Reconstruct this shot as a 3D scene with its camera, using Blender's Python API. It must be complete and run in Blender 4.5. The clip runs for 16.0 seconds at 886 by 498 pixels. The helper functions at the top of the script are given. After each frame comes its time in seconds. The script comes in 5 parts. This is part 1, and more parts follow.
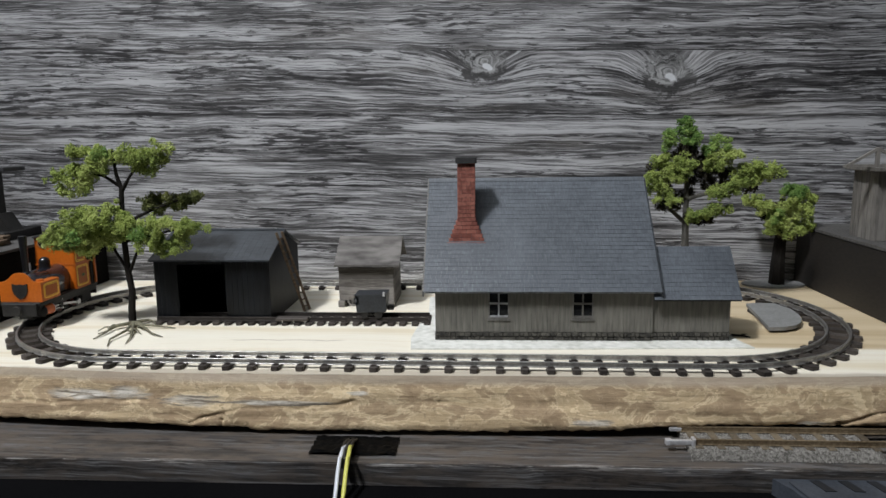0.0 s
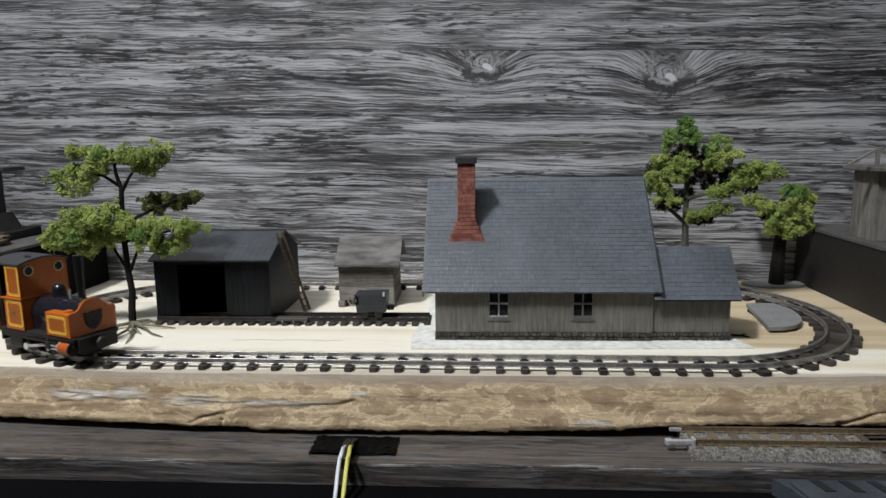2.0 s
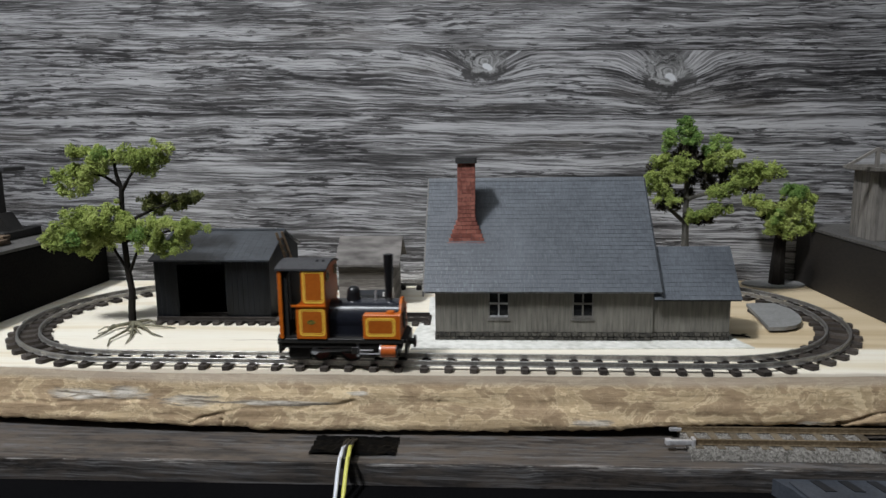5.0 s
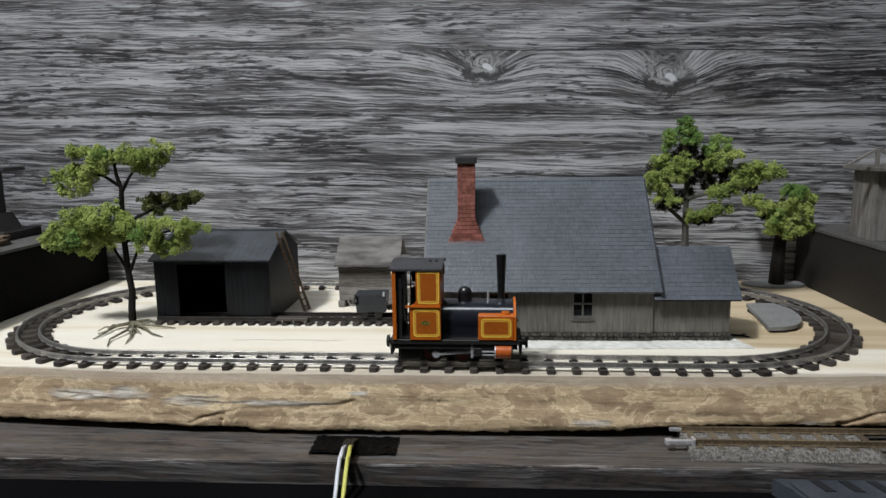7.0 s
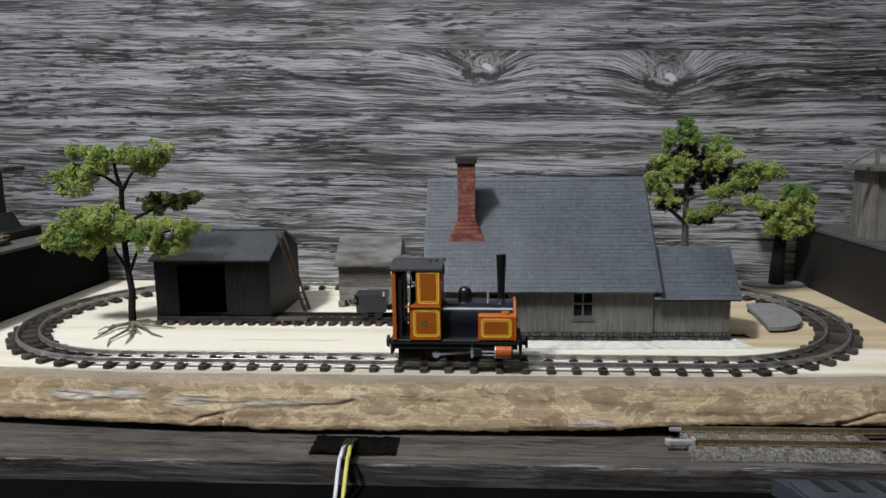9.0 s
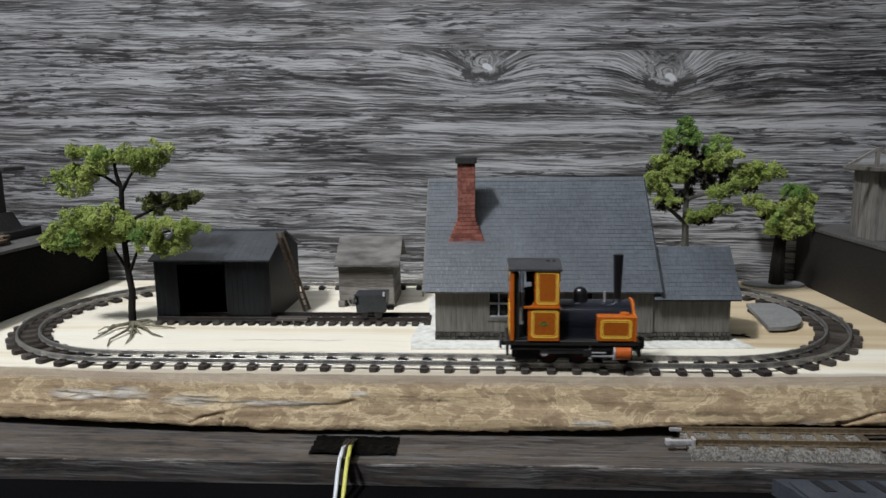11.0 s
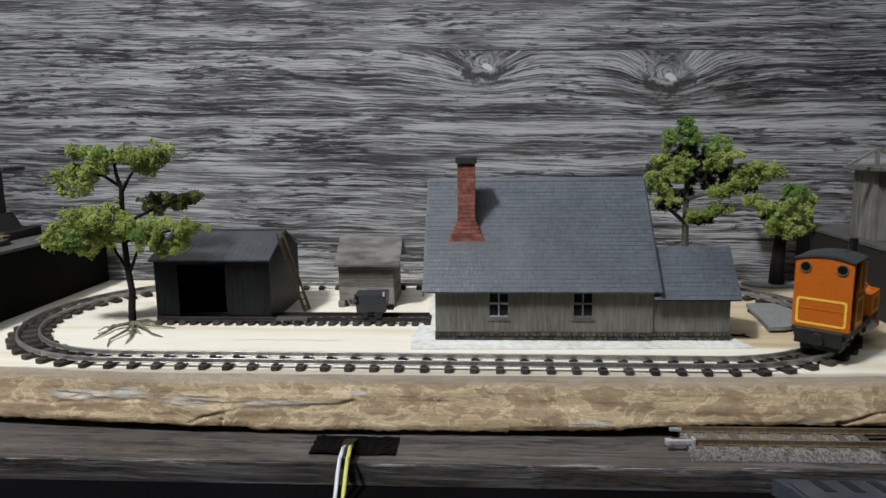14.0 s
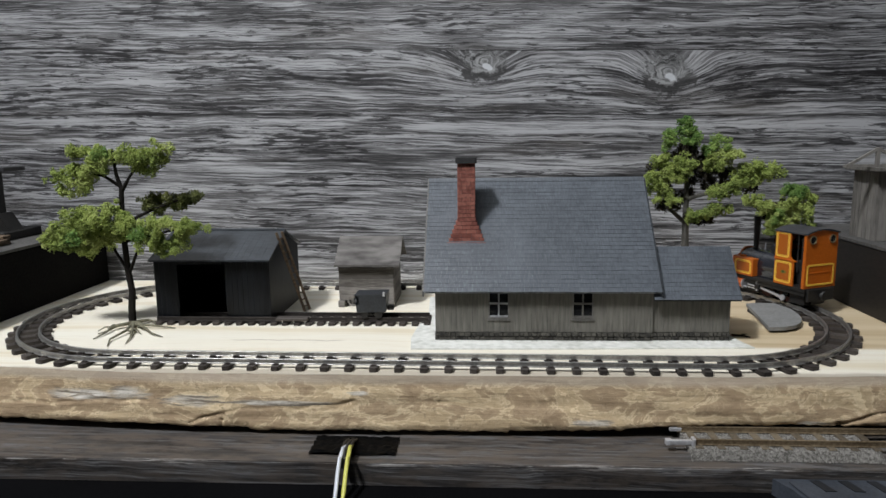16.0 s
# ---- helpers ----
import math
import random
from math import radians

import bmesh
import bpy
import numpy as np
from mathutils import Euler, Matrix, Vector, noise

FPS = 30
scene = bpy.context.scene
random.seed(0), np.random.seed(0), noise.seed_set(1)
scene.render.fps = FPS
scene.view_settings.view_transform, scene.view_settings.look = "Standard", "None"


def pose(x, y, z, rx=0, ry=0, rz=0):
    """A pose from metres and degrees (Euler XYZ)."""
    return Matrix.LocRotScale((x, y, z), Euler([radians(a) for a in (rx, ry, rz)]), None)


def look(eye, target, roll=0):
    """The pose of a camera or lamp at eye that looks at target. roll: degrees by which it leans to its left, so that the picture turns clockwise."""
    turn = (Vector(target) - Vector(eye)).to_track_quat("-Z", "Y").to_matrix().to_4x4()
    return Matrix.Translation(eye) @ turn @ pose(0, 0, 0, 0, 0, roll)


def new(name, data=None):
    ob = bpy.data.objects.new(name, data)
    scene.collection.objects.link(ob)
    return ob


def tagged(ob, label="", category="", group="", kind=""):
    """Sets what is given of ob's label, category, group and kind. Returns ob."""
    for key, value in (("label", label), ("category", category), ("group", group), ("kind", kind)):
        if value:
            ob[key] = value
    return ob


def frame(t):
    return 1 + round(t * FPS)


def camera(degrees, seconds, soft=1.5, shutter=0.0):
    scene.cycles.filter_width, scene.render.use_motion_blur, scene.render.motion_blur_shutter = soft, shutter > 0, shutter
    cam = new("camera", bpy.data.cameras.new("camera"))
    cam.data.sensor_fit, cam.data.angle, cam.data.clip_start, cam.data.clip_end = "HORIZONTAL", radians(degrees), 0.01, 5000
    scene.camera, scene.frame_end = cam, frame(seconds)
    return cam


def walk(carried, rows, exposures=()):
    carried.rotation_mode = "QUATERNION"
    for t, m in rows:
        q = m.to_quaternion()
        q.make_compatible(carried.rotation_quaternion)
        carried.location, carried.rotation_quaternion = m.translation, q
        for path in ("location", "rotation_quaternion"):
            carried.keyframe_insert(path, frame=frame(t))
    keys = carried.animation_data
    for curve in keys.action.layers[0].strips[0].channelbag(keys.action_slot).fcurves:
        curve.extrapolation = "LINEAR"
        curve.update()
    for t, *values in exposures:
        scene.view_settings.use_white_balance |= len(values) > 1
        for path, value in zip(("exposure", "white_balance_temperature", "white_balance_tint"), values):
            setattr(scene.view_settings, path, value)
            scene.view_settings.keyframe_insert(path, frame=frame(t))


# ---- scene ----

# The world is the layout's own: origin at the middle of the oval, x along the front, y towards the wall.
# Model sizes are written in millimetres and scaled by MM; the top of the board is z = 0.
MM = 0.001
PATH = [
    (0.0, look((0.03046, -0.32494, 0.08967), (0.0126, -0.0296, 0.04016), -0.718)),
    (16.0, look((0.03046, -0.32494, 0.08967), (0.0126, -0.0296, 0.04016), -0.718)),
]
cam = camera(66.86, 16.0, shutter=0.5)
walk(cam, PATH, [(0.0, 0.0), (16.0, 0.0)])

# ---- light: a ceiling spot up to the left and a dimmer ceiling panel ----
wd = bpy.data.worlds.new("room_air")
wd.use_nodes = True
scene.world = wd
wd.node_tree.nodes["Background"].inputs[0].default_value = (0.9, 0.95, 1, 1)
wd.node_tree.nodes["Background"].inputs[1].default_value = 0.01


def area_lamp(name, at, to, size, watts, colour):
    lamp = bpy.data.lights.new(name, "AREA")
    lamp.shape, lamp.size, lamp.size_y, lamp.energy, lamp.color = "RECTANGLE", *size, watts, colour
    ob = new(name, lamp)
    ob.matrix_world = look(at, to)
    return ob


def spot_lamp(name, at, to, cone, radius, watts, colour):
    lamp = bpy.data.lights.new(name, "SPOT")
    lamp.spot_size, lamp.spot_blend, lamp.shadow_soft_size = radians(cone), 1.0, radius
    lamp.energy, lamp.color = watts, colour
    ob = new(name, lamp)
    ob.matrix_world = look(at, to)
    return ob


spot_lamp("ceiling_spot_light", (-0.60, -0.62, 1.24), (-0.075, -0.005, 0.045), 36, 0.12, 149.0, (0.94, 0.965, 1.0))
area_lamp("ceiling_panel_light", (-0.28, -0.58, 1.40), (-0.12, -0.02, 0.0), (0.9, 0.3), 6.4, (0.9, 0.95, 1.0))

# ---- materials ----
def material(name, dark, light, rough=0.6, metal=0.0, grain=(900, 900, 900), coarse=60, bump=0.15, depth=0.0002,
             contrast=(0.35, 0.65), per=0.0, island=False, spec=0.5, coat=0.0):
    """Two scales of variation between a dark and a light base colour, with a fine relief."""
    m = bpy.data.materials.new(name)
    m.use_nodes = True
    nt = m.node_tree
    N, L = nt.nodes, nt.links
    p = N["Principled BSDF"]
    tc, mp = N.new("ShaderNodeTexCoord"), N.new("ShaderNodeMapping")
    mp.inputs["Scale"].default_value = grain
    L.new(tc.outputs["Object"], mp.inputs["Vector"])
    n1, n2 = N.new("ShaderNodeTexNoise"), N.new("ShaderNodeTexNoise")
    n1.inputs["Scale"].default_value, n1.inputs["Detail"].default_value = 1.0, 6
    n2.inputs["Scale"].default_value, n2.inputs["Detail"].default_value = coarse, 3
    L.new(mp.outputs[0], n1.inputs["Vector"])
    L.new(tc.outputs["Object"], n2.inputs["Vector"])
    add = N.new("ShaderNodeMath"); add.operation = "MULTIPLY_ADD"
    L.new(n1.outputs[0], add.inputs[0]); add.inputs[1].default_value = 0.6
    sc = N.new("ShaderNodeMath"); sc.operation = "MULTIPLY"; sc.inputs[1].default_value = 0.4
    L.new(n2.outputs[0], sc.inputs[0]); L.new(sc.outputs[0], add.inputs[2])
    fac = add.outputs[0]
    if per:
        if island:
            src = N.new("ShaderNodeNewGeometry").outputs["Random Per Island"]
        else:
            src = N.new("ShaderNodeObjectInfo").outputs["Random"]
        sh = N.new("ShaderNodeMath"); sh.operation = "MULTIPLY_ADD"; sh.inputs[1].default_value, sh.inputs[2].default_value = per, -per / 2
        L.new(src, sh.inputs[0])
        ad = N.new("ShaderNodeMath"); L.new(sh.outputs[0], ad.inputs[0]); L.new(fac, ad.inputs[1]); fac = ad.outputs[0]
    rp = N.new("ShaderNodeValToRGB")
    rp.color_ramp.elements[0].position, rp.color_ramp.elements[1].position = contrast
    rp.color_ramp.elements[0].color, rp.color_ramp.elements[1].color = (*dark, 1), (*light, 1)
    L.new(fac, rp.inputs[0]); L.new(rp.outputs[0], p.inputs["Base Color"])
    p.inputs["Roughness"].default_value, p.inputs["Metallic"].default_value = rough, metal
    p.inputs["Specular IOR Level"].default_value, p.inputs["Coat Weight"].default_value = spec, coat
    if bump:
        b = N.new("ShaderNodeBump"); b.inputs["Strength"].default_value, b.inputs["Distance"].default_value = bump, depth
        L.new(n1.outputs[0], b.inputs["Height"]); L.new(b.outputs[0], p.inputs["Normal"])
    return m


class Nodes:
    """Short hand for maths in a node tree."""
    def __init__(self, nt):
        self.nt = nt

    def put(self, value, socket):
        if isinstance(value, (int, float)):
            socket.default_value = value
        else:
            self.nt.links.new(value, socket)

    def op(self, kind, a, b=0.0, c=0.0):
        n = self.nt.nodes.new("ShaderNodeMath")
        n.operation = kind
        for s, v in zip(n.inputs, (a, b, c)):
            self.put(v, s)
        return n.outputs[0]

    def vec(self, x, y, z=0.0):
        n = self.nt.nodes.new("ShaderNodeCombineXYZ")
        for s, v in zip(n.inputs, (x, y, z)):
            self.put(v, s)
        return n.outputs[0]

    def noise(self, vector, scale=1.0, detail=4.0, rough=0.55, distort=0.0):
        n = self.nt.nodes.new("ShaderNodeTexNoise")
        self.put(vector, n.inputs["Vector"])
        n.inputs["Scale"].default_value, n.inputs["Detail"].default_value = scale, detail
        n.inputs["Roughness"].default_value, n.inputs["Distortion"].default_value = rough, distort
        return n.outputs[0]

    def step(self, v, lo, hi, a=0.0, b=1.0):
        n = self.nt.nodes.new("ShaderNodeMapRange")
        n.interpolation_type = "SMOOTHSTEP"
        for s, q in zip(n.inputs, (v, lo, hi, a, b)):
            self.put(q, s)
        return n.outputs[0]

    def ramp(self, v, stops):
        n = self.nt.nodes.new("ShaderNodeValToRGB")
        e = n.color_ramp.elements
        while len(e) < len(stops):
            e.new(0.5)
        for q, (pos, col) in zip(e, stops):
            q.position, q.color = pos, (*col, 1)
        self.put(v, n.inputs[0])
        return n.outputs[0]

    def mix(self, f, a, b):
        n = self.nt.nodes.new("ShaderNodeMix")
        n.data_type = "RGBA"
        self.put(f, n.inputs[0])
        for s, v in ((n.inputs[6], a), (n.inputs[7], b)):
            if isinstance(v, tuple):
                s.default_value = (*v, 1)
            else:
                self.nt.links.new(v, s)
        return n.outputs[2]


def tree_of(name, rough):
    m = bpy.data.materials.new(name)
    m.use_nodes = True
    k = Nodes(m.node_tree)
    p = m.node_tree.nodes["Principled BSDF"]
    p.inputs["Roughness"].default_value = rough
    tc = m.node_tree.nodes.new("ShaderNodeTexCoord")
    sp = m.node_tree.nodes.new("ShaderNodeSeparateXYZ")
    m.node_tree.links.new(tc.outputs["Object"], sp.inputs[0])
    return m, k, p, sp.outputs, tc.outputs["Object"]


def bumped(k, p, height, strength, distance):
    b = k.nt.nodes.new("ShaderNodeBump")
    b.inputs["Strength"].default_value, b.inputs["Distance"].default_value = strength, distance
    k.nt.links.new(height, b.inputs["Height"])
    k.nt.links.new(b.outputs[0], p.inputs["Normal"])


def weathered_print(name, gain=1.0, seam0=0.1412, pitch=0.0372, knots=((0.0316, 0.1335, 0.0135), (0.1396, 0.126, 0.015)), flat="z", brown=0.0, bands=(), worn=None):
    """Grey weathered planks printed on wall foil: long grain, dark flecks, seams and two knots."""
    m, k, p, xyz, _ = tree_of(name, 0.5)
    x = xyz[0]
    z = k.op("MULTIPLY_ADD", x, 0.0208, xyz[2] if flat == "z" else xyz[1])
    plank = k.op("FLOOR", k.op("DIVIDE", k.op("SUBTRACT", z, seam0), pitch))
    below = k.step(z, seam0 - 0.0003, seam0 + 0.0001, 1.0, 0.0)
    warp = z
    rings = []
    for kx, kz, s in knots:
        dx, dz = k.op("SUBTRACT", x, kx), k.op("SUBTRACT", z, kz + 0.0208 * kx)
        r2 = k.op("ADD", k.op("MULTIPLY", k.op("MULTIPLY", dx, dx), 0.5), k.op("MULTIPLY", dz, dz))
        g = k.op("EXPONENT", k.op("MULTIPLY", r2, -1 / (s * s)))
        warp = k.op("ADD", warp, k.op("MULTIPLY", k.op("MULTIPLY", g, s * 0.95), below))
        wide = k.op("EXPONENT", k.op("MULTIPLY", r2, -0.12 / (s * s)))
        warp = k.op("ADD", warp, k.op("MULTIPLY", k.op("MULTIPLY", wide, s * 0.3), below))
        mess = k.noise(k.vec(k.op("MULTIPLY", x, 150), k.op("MULTIPLY", z, 170), s * 900), 1, 4, 0.65)
        r = k.op("MULTIPLY", k.op("SQRT", k.op("ADD", k.op("MULTIPLY", k.op("MULTIPLY", dx, dx), 0.6), k.op("MULTIPLY", dz, dz))), k.op("MULTIPLY_ADD", mess, 1.6, 0.2))
        rings.append((r, s, dx, dz))
    wob = k.noise(k.vec(k.op("MULTIPLY", x, 14), k.op("MULTIPLY", z, 30), plank), 1, 3)
    v = k.op("MULTIPLY_ADD", wob, 0.006, warp)
    v = k.op("MULTIPLY_ADD", k.noise(k.vec(k.op("MULTIPLY", x, 70), k.op("MULTIPLY", z, 110), plank), 1, 2), 0.0016, v)
    seed = k.op("MULTIPLY", plank, 3.7)
    fine = k.noise(k.vec(k.op("MULTIPLY", x, 60), k.op("MULTIPLY", v, 1300), seed), 1, 5, 0.72)
    mid = k.noise(k.vec(k.op("MULTIPLY", x, 13), k.op("MULTIPLY", v, 210), seed), 1, 4, 0.55)
    band = k.noise(k.vec(k.op("MULTIPLY", x, 4), k.op("MULTIPLY", v, 60), seed), 1, 2)
    spread = k.noise(k.vec(k.op("MULTIPLY", x, 10), k.op("MULTIPLY", z, 60), seed), 1, 2)
    fleck = k.noise(k.vec(k.op("MULTIPLY", x, 62), k.op("MULTIPLY", v, 560), k.op("ADD", seed, 9.0)), 1, 5, 0.66)
    g = gain
    # long bleached and dark zones of the printed planks
    zone = 0.0
    ragged_z = k.op("MULTIPLY_ADD", k.op("SUBTRACT", mid, 0.5), 0.006, k.op("MULTIPLY_ADD", k.op("SUBTRACT", fine, 0.5), 0.0025, z))
    for zc, half, x0, x1, power, slope in bands:
        off = k.op("ABSOLUTE", k.op("SUBTRACT", k.op("MULTIPLY_ADD", x, -slope, ragged_z), zc))
        span = k.op("MULTIPLY", k.step(x, x0 - 0.015, x0 + 0.015), k.step(x, x1 + 0.015, x1 - 0.015))
        zone = k.op("ADD", zone, k.op("MULTIPLY", k.op("MULTIPLY", k.step(off, half, half * 0.55), span), power))
    soft = k.op("ADD", k.op("MULTIPLY", mid, 0.6), k.op("MULTIPLY", band, 0.4))
    soft = k.op("MULTIPLY_ADD", zone, 0.1, soft)
    col = k.ramp(k.op("MULTIPLY_ADD", k.op("SUBTRACT", fine, 0.5), 0.75, soft), [(0.28, (0.05 * g, 0.049 * g, 0.05 * g)), (0.46, (0.13 * g, 0.128 * g, 0.131 * g)), (0.68, (0.26 * g, 0.258 * g, 0.264 * g))])
    streak = k.noise(k.vec(k.op("MULTIPLY", x, 30), k.op("MULTIPLY", v, 1150), k.op("ADD", seed, 4.0)), 1, 5, 0.6)
    bias = k.op("MULTIPLY_ADD", k.op("SUBTRACT", soft, 0.5), 0.55, streak)
    col = k.mix(k.step(bias, 0.50, 0.60, 0.0, 0.78), col, (0.44 * g, 0.44 * g, 0.45 * g))
    col = k.mix(k.step(bias, 0.462, 0.39, 0.0, 0.78), col, (0.024 * g, 0.023 * g, 0.024 * g))
    warm = k.step(k.noise(k.vec(k.op("MULTIPLY", x, 9), k.op("MULTIPLY", z, 45), seed), 1, 2), 0.52, 0.75, 0.0, 0.3)
    col = k.mix(warm, col, (0.105 * g, 0.09 * g, 0.074 * g))
    dash = k.op("MULTIPLY_ADD", spread, 0.45, k.op("MULTIPLY_ADD", zone, -0.055, fleck))
    col = k.mix(k.step(dash, 0.775, 0.84, 0.0, 0.85), col, (0.013 * g, 0.012 * g, 0.013 * g))
    for r, s, dx, dz in rings:
        a = k.noise(k.vec(k.op("MULTIPLY", r, 900), k.op("MULTIPLY", dx, 90), k.op("MULTIPLY", dz, 90)), 1, 3)
        kc = k.ramp(a, [(0.35, (0.02 * g, 0.02 * g, 0.02 * g)), (0.62, (0.33 * g, 0.33 * g, 0.33 * g))])
        col = k.mix(k.op("MULTIPLY", k.step(r, s * 0.45, s * 0.95, 0.9, 0.0), below), col, kc)
        under = k.op("MULTIPLY", k.op("MULTIPLY", k.step(r, s * 0.42, s * 0.6), k.step(r, s * 0.95, s * 0.75)), k.step(dz, s * 0.1, -s * 0.35))
        col = k.mix(k.op("MULTIPLY", under, 0.85), col, (0.02 * g, 0.019 * g, 0.019 * g))
        chip = k.op("ADD", k.op("MULTIPLY", k.op("POWER", k.op("SUBTRACT", dx, s * 0.12), 2.0), 0.3), k.op("POWER", k.op("ADD", k.op("MULTIPLY_ADD", dx, 0.25, dz), s * 0.18), 2.0))
        ragged = k.op("MULTIPLY", chip, k.op("MULTIPLY_ADD", k.noise(k.vec(k.op("MULTIPLY", x, 420), k.op("MULTIPLY", z, 420)), 1, 3), 3.0, -0.4))
        col = k.mix(k.op("MULTIPLY", k.step(ragged, (s * 0.10) ** 2, (s * 0.17) ** 2, 0.9, 0.0), below), col, (0.55 * g, 0.56 * g, 0.58 * g))
    edge = k.op("ABSOLUTE", k.op("SUBTRACT", k.op("FRACT", k.op("DIVIDE", k.op("SUBTRACT", k.op("MULTIPLY_ADD", wob, 0.0012, z), seam0 + 0.0006), pitch)), 0.5))
    seam_on = k.step(k.noise(k.vec(k.op("MULTIPLY", x, 9), seed, 0), 1, 1), 0.42, 0.56, 0.1, 0.95)
    col = k.mix(k.op("MULTIPLY", k.step(edge, 0.478, 0.492), seam_on), col, (0.012, 0.011, 0.011))
    if worn is not None:
        chips = k.noise(k.vec(k.op("MULTIPLY", x, 45), k.op("MULTIPLY", xyz[2] if flat == "z" else xyz[1], 500), 2.0), 1, 5, 0.65)
        runs = k.noise(k.vec(k.op("MULTIPLY", x, 9), 6.0, 0.0), 1, 2)
        near = k.op("ABSOLUTE", k.op("SUBTRACT", xyz[2] if flat == "z" else xyz[1], worn))
        col = k.mix(k.op("MULTIPLY", k.step(k.op("MULTIPLY_ADD", runs, 0.5, chips), 0.78, 0.86, 0.0, 0.85), k.step(near, 0.0022, 0.0006)), col, (0.42, 0.40, 0.38))
    if brown:
        mott = k.noise(k.vec(k.op("MULTIPLY", x, 70), k.op("MULTIPLY", z, 190), 3.0), 1, 6, 0.7)
        col = k.mix(k.step(mott, 0.4, 0.62, brown * 0.3, min(1.0, brown * 1.8)), col, (0.098, 0.08, 0.066))
    k.nt.links.new(col, p.inputs["Base Color"])
    bumped(k, p, fine, 0.12, 0.0002)
    return m


def pine_board():
    m, k, p, xyz, pos = tree_of("planed_pine", 0.5)
    x, y = xyz[0], xyz[1]
    wob = k.noise(k.vec(k.op("MULTIPLY", x, 5), k.op("MULTIPLY", y, 20)), 1, 3)
    v = k.op("MULTIPLY_ADD", wob, 0.03, y)
    ring = k.noise(k.vec(k.op("MULTIPLY", x, 1.6), k.op("MULTIPLY", v, 75)), 1, 3)
    fib = k.noise(k.vec(k.op("MULTIPLY", x, 40), k.op("MULTIPLY", v, 1400)), 1, 4)
    col = k.ramp(ring, [(0.3, (0.88, 0.84, 0.73)), (0.5, (0.86, 0.80, 0.67)), (0.62, (0.77, 0.68, 0.51)), (0.72, (0.87, 0.82, 0.70))])
    col = k.mix(k.step(fib, 0.5, 0.75, 0.0, 0.25), col, (0.45, 0.32, 0.18))
    # tan towards the right, behind the front strip
    places = k.op("MULTIPLY", k.step(k.op("MULTIPLY_ADD", wob, 0.03, x), 0.12, 0.165), k.step(k.op("MULTIPLY_ADD", wob, 0.006, y), -0.045, -0.04))
    col = k.mix(k.op("MULTIPLY", places, 0.8), col, k.ramp(ring, [(0.35, (0.60, 0.47, 0.29)), (0.5, (0.54, 0.41, 0.235)), (0.65, (0.43, 0.31, 0.165))]))
    spot = k.noise(pos, 60, 4)
    col = k.mix(k.step(spot, 0.66, 0.8, 0.0, 0.5), col, (0.42, 0.36, 0.28))
    way = k.op("ABSOLUTE", k.op("SUBTRACT", k.op("MULTIPLY_ADD", k.noise(k.vec(k.op("MULTIPLY", x, 60), 0.0), 1, 3), 0.006, y), -0.0345))
    scratch = k.op("MULTIPLY", k.step(way, 0.0002, 0.0005, 0.7, 0.0), k.op("MULTIPLY", k.step(x, -0.085, -0.08), k.step(x, -0.03, -0.036)))
    col = k.mix(scratch, col, (0.2, 0.14, 0.08))
    edge = k.step(k.op("MULTIPLY_ADD", spot, 0.004, y), -0.0752, -0.0722, 0.75, 0.0)
    col = k.mix(edge, col, (0.40, 0.345, 0.27))
    k.nt.links.new(col, p.inputs["Base Color"])
    bumped(k, p, fib, 0.15, 0.0002)
    return m


# bleached fibre patches on the bark: middle x, middle z, half length, half height, whiteness
FIBRE = [(-0.128, -0.0088, 0.015, 0.0024, 0.35), (-0.108, -0.0078, 0.009, 0.0028, 1.0), (-0.081, -0.0098, 0.013, 0.0034, 0.45), (-0.046, -0.0104, 0.024, 0.0011, 0.7),
         (-0.018, -0.0066, 0.006, 0.001, 0.9), (0.071, -0.0165, 0.009, 0.0014, 1.0), (0.152, -0.0165, 0.007, 0.001, 0.8)]


